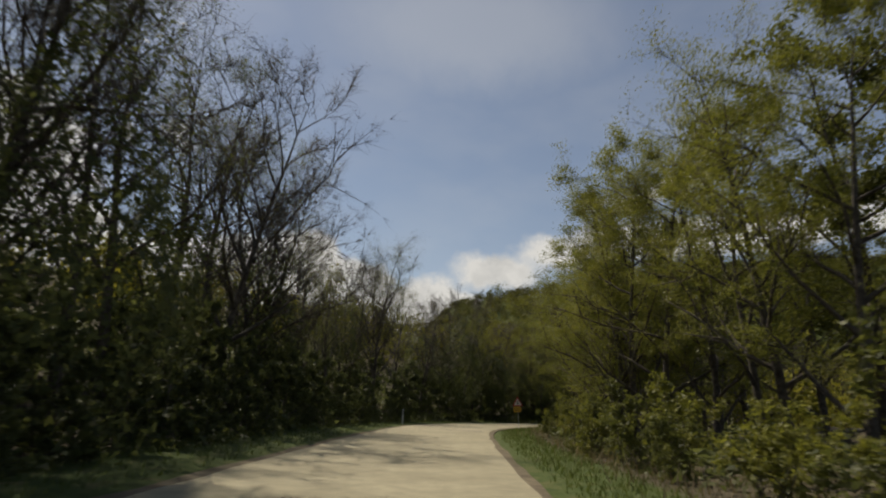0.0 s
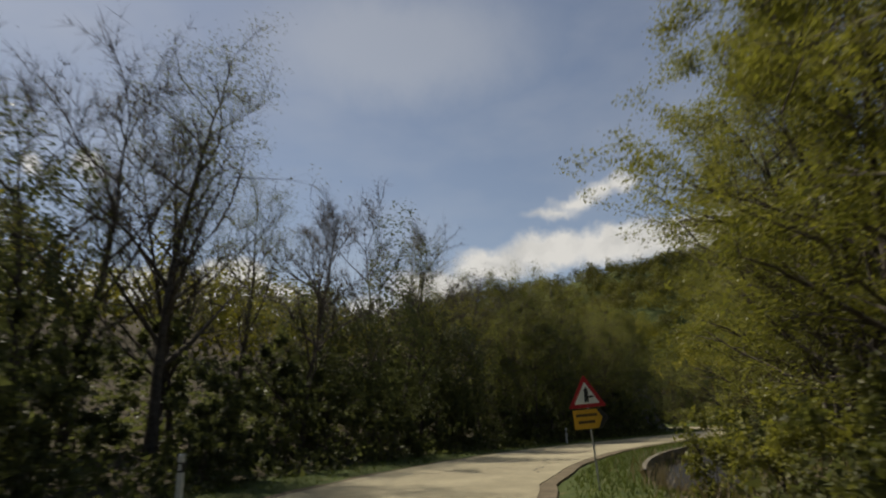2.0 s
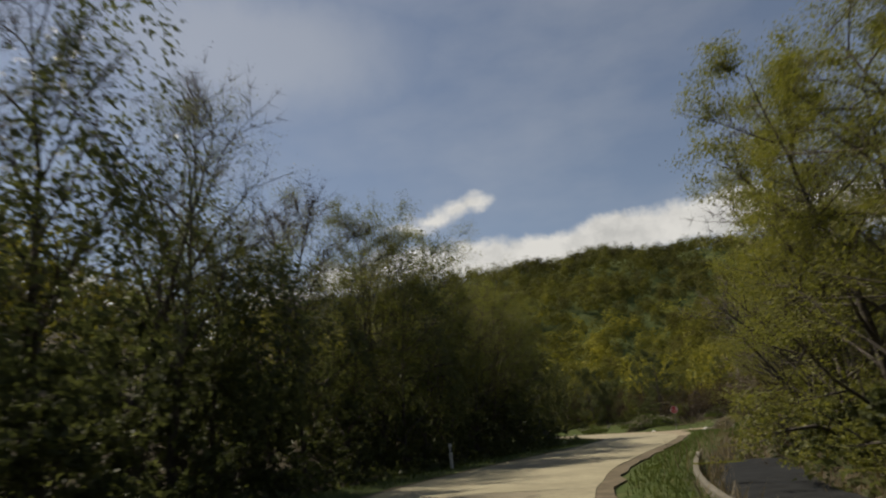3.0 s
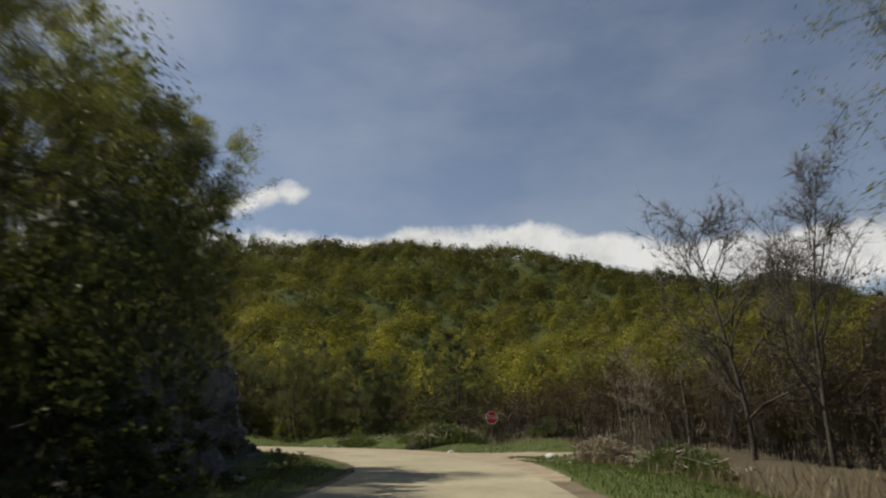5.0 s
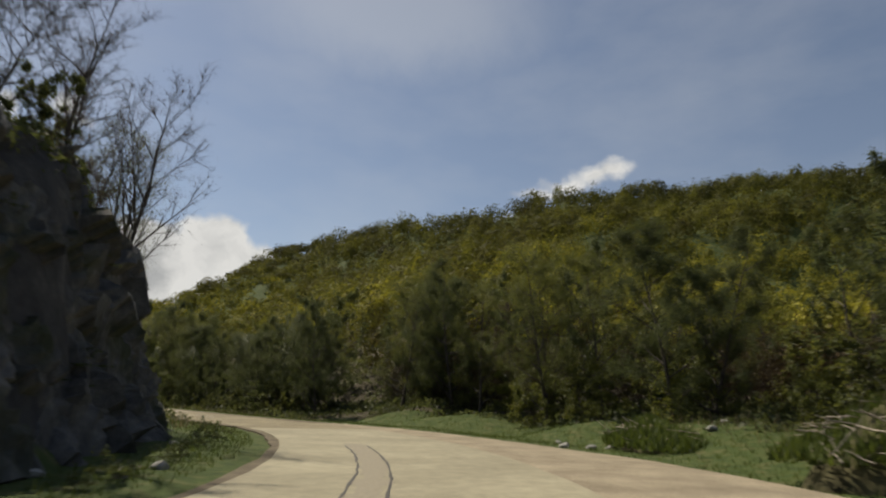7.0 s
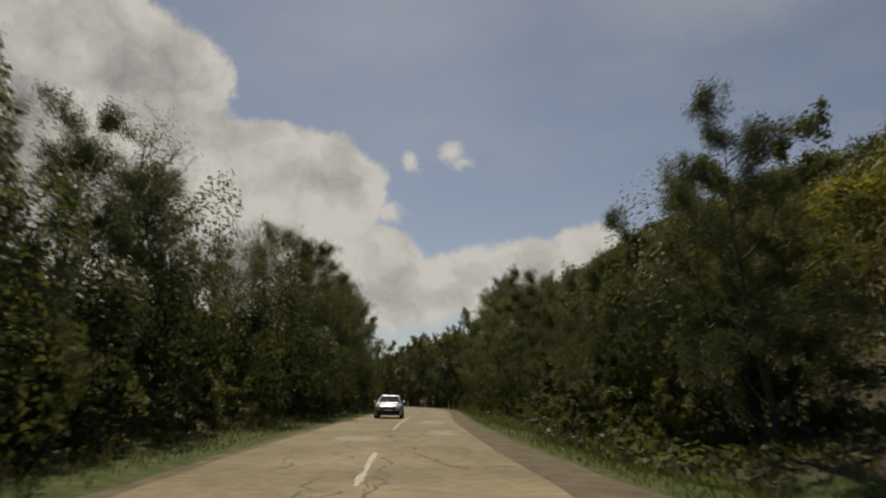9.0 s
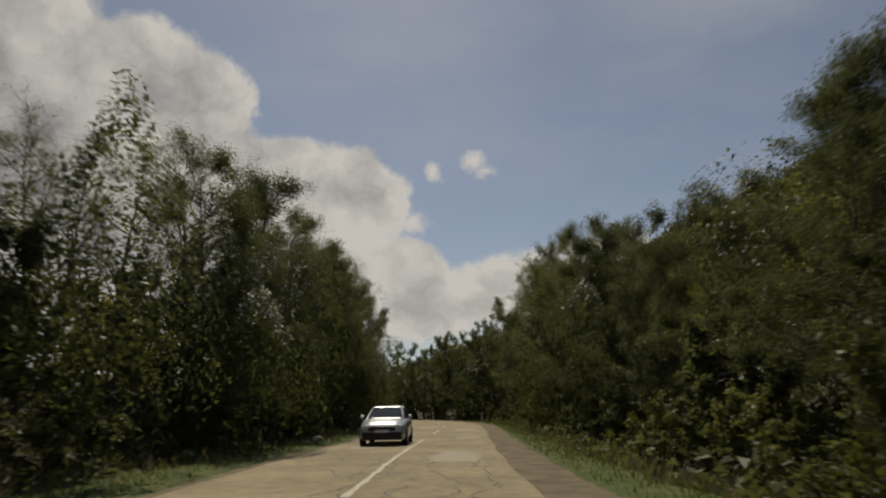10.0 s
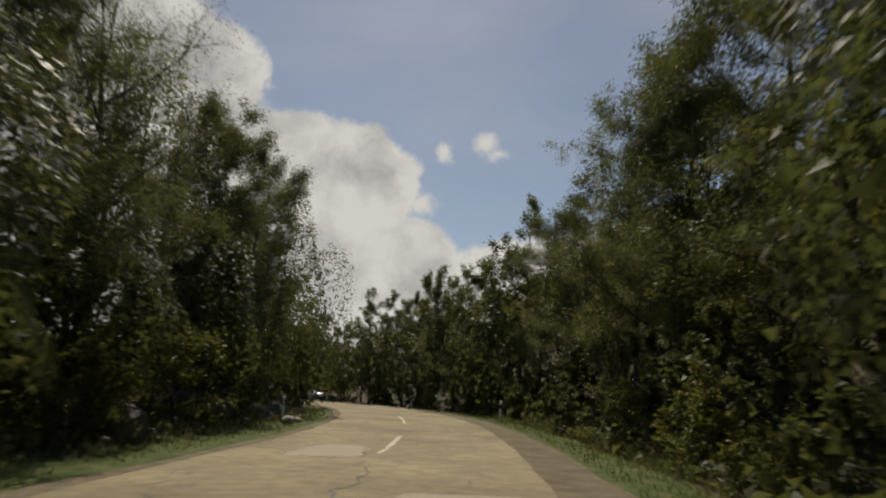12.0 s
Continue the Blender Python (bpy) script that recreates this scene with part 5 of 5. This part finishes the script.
def make_car(label):
    """A hatchback with its nose towards -y, on the ground."""
    thing = new("car")

    def lower(y, w, z0, z1, crown):
        return [(-w * 0.93, y, z0), (-w, y, z0 + 0.12), (-w, y, z1 - 0.16), (-w * 0.95, y, z1 - 0.03), (-w * 0.55, y, z1 + crown), (0, y, z1 + crown * 1.25),
                (w * 0.55, y, z1 + crown), (w * 0.95, y, z1 - 0.03), (w, y, z1 - 0.16), (w, y, z0 + 0.12), (w * 0.93, y, z0)]

    secs = [lower(-2.08, 0.66, 0.30, 0.58, 0.02), lower(-2.0, 0.76, 0.22, 0.70, 0.03), lower(-1.75, 0.85, 0.20, 0.80, 0.04), lower(-1.2, 0.88, 0.20, 0.90, 0.04),
            lower(-0.75, 0.89, 0.20, 0.96, 0.03), lower(0.6, 0.89, 0.20, 0.97, 0.02), lower(1.5, 0.88, 0.20, 0.98, 0.02), lower(1.95, 0.82, 0.26, 0.94, 0.02), lower(2.08, 0.70, 0.34, 0.80, 0.01)]
    bm = loft(secs)
    for f in bm.faces:
        f.smooth = True
    body = part("body", bm, CAR_PAINT, thing, "silver painted body shell")

    def cabin(y, wb, wt, zb, zt):
        return [(-wb, y, zb), (-wt, y, zt - 0.05), (-wt * 0.8, y, zt), (wt * 0.8, y, zt), (wt, y, zt - 0.05), (wb, y, zb)]

    bm = loft([cabin(-0.82, 0.78, 0.72, 0.93, 0.99), cabin(-0.12, 0.80, 0.63, 0.93, 1.42), cabin(0.5, 0.80, 0.64, 0.93, 1.47), cabin(1.3, 0.79, 0.62, 0.93, 1.42), cabin(1.85, 0.74, 0.60, 0.93, 1.02)])
    part("roof", bm, CAR_PAINT, thing, "silver roof and pillars")

    def pane(name, pts, off):
        n = (Vector(pts[1]) - Vector(pts[0])).cross(Vector(pts[2]) - Vector(pts[0])).normalized() * off
        bm = bmesh.new()
        a = [bm.verts.new(Vector(p) + n * 0.4) for p in pts]
        b = [bm.verts.new(Vector(p) + n) for p in pts]
        bm.faces.new(b)
        bm.faces.new(a[::-1])
        for i in range(len(a)):
            j = (i + 1) % len(a)
            bm.faces.new((a[i], a[j], b[j], b[i]))
        part(name, bm, GLASS, thing, "dark tinted glass")

    pane("windscreen", [(-0.68, -0.78, 1.00), (0.68, -0.78, 1.00), (0.54, -0.17, 1.385), (-0.54, -0.17, 1.385)], 0.016)
    pane("rear_window", [(0.62, 1.80, 1.07), (-0.62, 1.80, 1.07), (-0.54, 1.36, 1.36), (0.54, 1.36, 1.36)], 0.016)
    for k in (-1, 1):
        for y0, y1, y2, y3 in ((-0.50, 0.42, 0.42, -0.02), (0.50, 1.40, 1.15, 0.50)):
            pts = [(k * 0.795, y0, 1.0), (k * 0.795, y1, 1.0), (k * 0.655, y2, 1.36), (k * 0.655, y3, 1.36)]
            pane("side_window", pts if k > 0 else pts[::-1], 0.014)
        for y in (-1.32, 1.32):
            wheel(thing, k * 0.80, y)
        bm = bmesh.new()
        box(bm, min(k * 0.44, k * 0.76), max(k * 0.44, k * 0.76), -2.03, -1.86, 0.62, 0.75, 0.03)
        part("headlight", bm, LAMP_GLASS, thing, "clear glass headlight")
        bm = bmesh.new()
        box(bm, min(k * 0.88, k * 1.02), max(k * 0.88, k * 1.02), -0.62, -0.50, 0.98, 1.10, 0.03)
        part("wing_mirror", bm, CAR_PAINT, thing)
        bm = bmesh.new()
        box(bm, min(k * 0.60, k * 0.80), max(k * 0.60, k * 0.80), 1.95, 2.07, 0.70, 0.90, 0.02)
        part("tail_light", bm, SIGN_RED, thing, "red tail light")
    # grille and intake oversized: their black stands for shade on the car's front
    bm = bmesh.new()
    box(bm, -0.50, 0.50, -2.105, -1.98, 0.535, 0.70, 0.02)
    part("grille", bm, BLACK_TRIM, thing, "black upper grille, enlarged to darken the shaded front")
    bm = bmesh.new()
    box(bm, -0.74, 0.74, -2.10, -1.90, 0.22, 0.50, 0.03)
    part("bumper_intake", bm, BLACK_TRIM, thing, "black lower bumper intake, enlarged to darken the shaded front")
    bm = bmesh.new()
    box(bm, -0.26, 0.26, -2.125, -2.105, 0.48, 0.58)
    part("number_plate", bm, SIGN_WHITE, thing, "plain white plate")
    return tagged(thing, label, "car")


car = make_car("silver hatchback coming towards us on the straight")
car.matrix_basis = pose(15.0, 178.6, 0.004, 0, 0, 29)
far_car = copy_thing(car, pose(-37.2, 246.2, 0.004, 0, 0, 55))
tagged(far_car, "small silver hatchback far along the road's next bend")

# ---- rubble, brush and grass ----


def stone(x, y, size, material, label, seed, flat=0.6, group=""):
    rng = np.random.default_rng(seed)
    bm = bmesh.new()
    bmesh.ops.create_icosphere(bm, subdivisions=2, radius=1.0)
    k = rng.normal(0, 1, (4, 3))
    for v in bm.verts:
        n = v.co.copy()
        v.co *= 1 + 0.13 * sum(math.sin(2.2 * (n.x * a[0] + n.y * a[1] + n.z * a[2]) + i) for i, a in enumerate(k))
        v.co = Vector((v.co.x * size, v.co.y * size * 0.8, v.co.z * size * flat))
    me = bpy.data.meshes.new("stone")
    bm.to_mesh(me)
    bm.free()
    me.materials.append(material)
    ob = new("stone", me)
    ob.matrix_basis = pose(x, y, float(land(x, y)[0]) + size * flat * 0.35, rng.uniform(-10, 10), rng.uniform(-10, 10), rng.uniform(0, 360))
    tagged(ob, label, "stone", group)


_r = np.random.default_rng(9)
stone(47.9, 101.8, 0.27, STONE_WHITE, "pale limestone boulder on the grass island", 1)
stone(48.9, 111.6, 0.22, STONE_WHITE, "pale stone lying at the gravel's edge", 2)
for _k in range(22):
    _x, _y, _ = at_road(_r.uniform(106, 150), -_r.uniform(3.0, 10))
    stone(_x, _y, _r.uniform(0.06, 0.2), STONE, "small grey stone in the verge grass", 10 + _k, group="verge stones")
for _k in range(16):
    _x, _y, _ = at_road(_r.uniform(200, 250), _r.uniform(1.2, 4.0))
    stone(_x, _y, _r.uniform(0.1, 0.35), STONE, "grey rock fallen from the bank", 50 + _k, group="rocks below the bank")
for _k in range(26):
    _x, _y, _ = at_road(_r.uniform(214, 252), _r.uniform(2.6, 4.6))
    stone(_x, _y, _r.uniform(0.35, 0.95), ROCK, "dark mossy rock outcrop in the bank", 120 + _k, 0.85, group="rock outcrops in the bank")
for _k in range(9):
    _x, _y, _ = at_road(_r.uniform(98, 140), _r.uniform(1.4, 3.0))
    stone(_x, _y, _r.uniform(0.06, 0.2), STONE, "grey rock fallen from the cutting", 80 + _k, group="rocks below the cutting")


def brush_heap(cx, cy, lx, ly, tall, turn, seed, sticks, blade=None, tufts=7000):
    """A mound of earth and grass with cut branches on it."""
    rng = np.random.default_rng(seed)
    thing = new("brush_heap")
    verts, faces, n = [(0, 0, tall)], [], 30
    for j in range(1, 13):
        r = j / 12
        for i in range(n):
            t = 6.2832 * i / n
            u, v = r * math.cos(t), r * math.sin(t)
            z = tall * (1 - r**1.8) * (1 + 0.3 * math.sin(5 * u + seed) * math.cos(4 * v)) + 0.16 * math.sin(13 * u + 9 * v) * math.cos(11 * v - 7 * u)
            edge = 1 + 0.12 * math.sin(3 * t + seed)
            verts.append((u * lx * edge, v * ly * edge, z - 1.3 * r**5))
    for i in range(n):
        faces.append((0, 1 + i, 1 + (i + 1) % n))
    for j in range(11):
        for i in range(n):
            a, b = 1 + j * n + i, 1 + j * n + (i + 1) % n
            faces.append((a, a + n, b + n, b))
    me = mesh("mound", verts, faces, EARTH, smooth=True)
    part("mound", me, EARTH, thing, "overgrown earth mound")
    spots = rng.uniform(-1, 1, (tufts, 2))
    spots = spots[(spots**2).sum(1) < 1.0]
    r2 = np.sqrt((spots**2).sum(1))
    base = np.column_stack([spots[:, 0] * lx, spots[:, 1] * ly, tall * (1 - r2**1.8) * (1 + 0.3 * np.sin(5 * spots[:, 0] + seed) * np.cos(4 * spots[:, 1])) - 0.12 * r2])
    tip = base + rng.normal(0, 0.1, base.shape) + (0, 0, 0.22)
    sidew = rng.normal(0, 0.028, base.shape) * (1, 1, 0)
    tri = np.stack([base - sidew, base + sidew, tip], 1).reshape(-1, 3)
    tagged(part("tall_grass", mesh("tall_grass", tri, np.arange(len(tri)).reshape(-1, 3), blade or GRASS_BLADE), GRASS_BLADE, thing, "rough green grass" if blade is None else "dry straw-coloured grass"), kind="stuff")
    w = Wood()
    for _ in range(sticks):
        u, v = rng.uniform(-0.85, 0.85, 2)
        z = tall * max(0.0, 1 - u * u - v * v)
        p = np.array([u * lx, v * ly, z + rng.uniform(-0.05, 0.15)])
        d = rng.normal(0, 1, 3) * (1, 1, 0.35)
        q = bend(rng, p - d / np.linalg.norm(d) * 0.4, d / np.linalg.norm(d), rng.uniform(0.35, 1.2), 3, 0.15, 0)
        r = rng.uniform(0.010, 0.028)
        w.tube(q, [r, r * 0.8, r * 0.6, r * 0.3], 4)
    tagged(part("cut_wood", mesh("cut_wood", w.v, w.f, CUT_WOOD), CUT_WOOD, thing, "cut grey branches"), kind="stuff")
    z = float(land(cx, cy)[0])
    thing.matrix_basis = pose(cx, cy, z, 0, 0, turn)
    tagged(thing, "overgrown mound of earth and cut grey branches", "brush heap", "brush heaps by the junction")


brush_heap(53.6, 118.4, 4.0, 2.0, 1.15, -12, 3, 230)
brush_heap(60.5, 113.5, 3.2, 2.0, 1.0, 20, 4, 180)
brush_heap(46.9, 97.4, 2.3, 1.4, 0.85, 35, 5, 240, DRY_STALK, 2200)
brush_heap(43.5, 91.2, 2.6, 1.6, 0.7, 50, 6, 140)
brush_heap(51.5, 128.5, 3.4, 1.5, 0.55, 80, 7, 50)


def ditch_kerb():
    """The concrete lip of the roadside ditch, and the head of its culvert."""
    thing = new("ditch_lining")
    verts, faces = [], []
    idx = [i for i in range(len(S)) if 50 <= S[i] <= 79]
    for i in idx:
        for c, z in ((-2.06, -0.25), (-2.06, -0.04), (-2.20, -0.04), (-2.32, -0.5), (-2.34, -0.9)):
            p = R_EDGE[i] + LEFTWARD[i] * (c + 0.05 * math.sin(S[i] * 0.35))
            verts.append((p[0], p[1], z))
    for k in range(len(idx) - 1):
        for c in range(4):
            a = k * 5 + c
            faces.append((a, a + 5, a + 6, a + 1))
    part("lip", mesh("lip", verts, faces, CONCRETE), CONCRETE, thing, "pale weathered concrete lip")
    # floor sheet, its near-black colour standing for shade in the hollow
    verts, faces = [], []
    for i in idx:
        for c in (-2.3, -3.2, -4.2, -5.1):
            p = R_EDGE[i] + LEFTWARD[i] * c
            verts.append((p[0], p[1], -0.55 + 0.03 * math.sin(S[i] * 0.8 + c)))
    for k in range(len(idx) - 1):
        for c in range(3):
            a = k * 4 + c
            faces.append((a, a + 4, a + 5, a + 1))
    part("ditch_floor", mesh("ditch_floor", verts, faces, DITCH_SHADE, smooth=True), DITCH_SHADE, thing, "ditch floor with the hollow's shade in its colour")
    x, y, a = at_road(90, -3.4)
    bm = bmesh.new()
    for q in range(9):
        t0, t1 = math.pi * q / 9, math.pi * (q + 1) / 9
        v = [bm.verts.new((r * math.cos(t), yy, -0.85 + r * math.sin(t))) for yy in (0, 0.5) for r, t in ((0.55, t0), (0.95, t0), (0.95, t1), (0.55, t1))]
        for f in ((0, 1, 2, 3), (7, 6, 5, 4), (0, 4, 5, 1), (1, 5, 6, 2), (2, 6, 7, 3), (3, 7, 4, 0)):
            bm.faces.new([v[k] for k in f])
    head = part("culvert_head", bm, CONCRETE, thing, "arched concrete culvert head")
    head.matrix_basis = pose(x, y, 0.1, 0, 0, a) @ Matrix.Scale(0.75, 4)
    tagged(thing, "weathered concrete ditch lining with a culvert head", "ditch")


ditch_kerb()


def bare_patch(x0, y0, rx, ry, turn, seed):
    """Trodden pale dirt between the grass."""
    rng = np.random.default_rng(seed)
    k = rng.normal(0, 0.13, 28)
    verts = [(x0, y0)]
    for i in range(28):
        t = 6.2832 * i / 28
        r = 1 + k[i] + 0.2 * math.sin(3 * t + seed)
        u, v = rx * r * math.cos(t), ry * r * math.sin(t)
        verts.append((x0 + u * math.cos(turn) - v * math.sin(turn), y0 + u * math.sin(turn) + v * math.cos(turn)))
    p = np.array(verts)
    z = np.maximum(land(p[:, 0], p[:, 1]), -0.04) + 0.03
    tagged(new("bare_dirt", mesh("bare_dirt", np.column_stack([p, z]), [(0, 1 + i, 1 + (i + 1) % 28) for i in range(28)], GRAVEL)),
           "trodden pale dirt between the grass", "dirt", kind="structure")


for _k, (_x, _y, _a, _b2) in enumerate(((44.6, 100.6, 1.5, 0.5), (45.0, 102.6, 1.3, 0.35), (48.0, 105.0, 1.6, 0.5), (46.4, 103.4, 0.8, 0.3), (44.0, 98.6, 1.2, 0.4))):
    bare_patch(_x, _y, _a, _b2, 0.5 + 0.2 * _k, _k)


def blades(name, spots, size, wide, material, label, seed):
    rng = np.random.default_rng(seed)
    p = np.array(spots)
    n = len(p)
    z = land(p[:, 0], p[:, 1]) - 0.01
    base = np.column_stack([p, z])
    a = rng.uniform(0, 6.28, n)
    h = (size * rng.uniform(0.5, 1.4, n))[:, None]
    side = np.column_stack([np.cos(a), np.sin(a), np.zeros(n)]) * wide * h / size
    lean = np.column_stack([rng.normal(0, 0.35, n), rng.normal(0, 0.35, n), np.ones(n)]) * h
    v = np.stack([base - side, base + side, base + lean], 1).reshape(-1, 3)
    tagged(new(name, mesh(name, v, np.arange(3 * n).reshape(n, 3), material)), label, "grass", kind="stuff")


def verge(n, sides, seed):
    rng = np.random.default_rng(seed)
    out = []
    while len(out) < n:
        side, s0, s1, d0, d1 = sides[rng.integers(len(sides))]
        x, y, _ = at_road(rng.uniform(s0, s1), side * rng.uniform(d0, d1))
        out.append((x + rng.normal(0, 0.5), y + rng.normal(0, 0.5)))
    p = np.array(out)
    s, d = road_coords(p[:, 0], p[:, 1])
    gap = np.where(d > 0, np.interp(s, [0, 100, 150], [0.6, 0.8, 0.8]), np.maximum(np.interp(s, SHOULDER_S, SHOULDER_W) + 0.15, 0.6))
    keep = (np.abs(d) > gap) & ~((p[:, 0] > 43) & (p[:, 0] < 85) & (np.abs(p[:, 1] - (107.2 - (p[:, 0] - 46) * 0.27)) < 3.2))
    return p[keep]


blades("grass", verge(90000, [(-1, 0, 46, 0.5, 2.6), (-1, 46, 90, 0.5, 2.0), (-1, 90, 112, 0.7, 5), (-1, 112, 150, 1.6, 9), (-1, 112, 150, 1.6, 12), (-1, 148, 176, 1.4, 9), (-1, 150, 250, 1.0, 2.8), (1, 0, 90, 0.5, 3.0), (1, 90, 160, 0.8, 2.6),
       (1, 160, 250, 0.6, 2.8)], 31), 0.11, 0.012, GRASS_BLADE, "fresh green grass on the verges", 32)
blades("dry_grass", verge(16000, [(-1, 4, 90, 2.2, 4.5), (-1, 46, 94, 2.6, 7.0), (-1, 46, 94, 2.6, 7.0), (-1, 84, 112, 4, 9), (-1, 112, 145, 8, 14), (1, 150, 250, 1.5, 3.5), (-1, 165, 250, 2.4, 4.0)], 33), 0.42, 0.012, DRY_STALK,
       "dry straw-coloured stalks left from winter", 34)
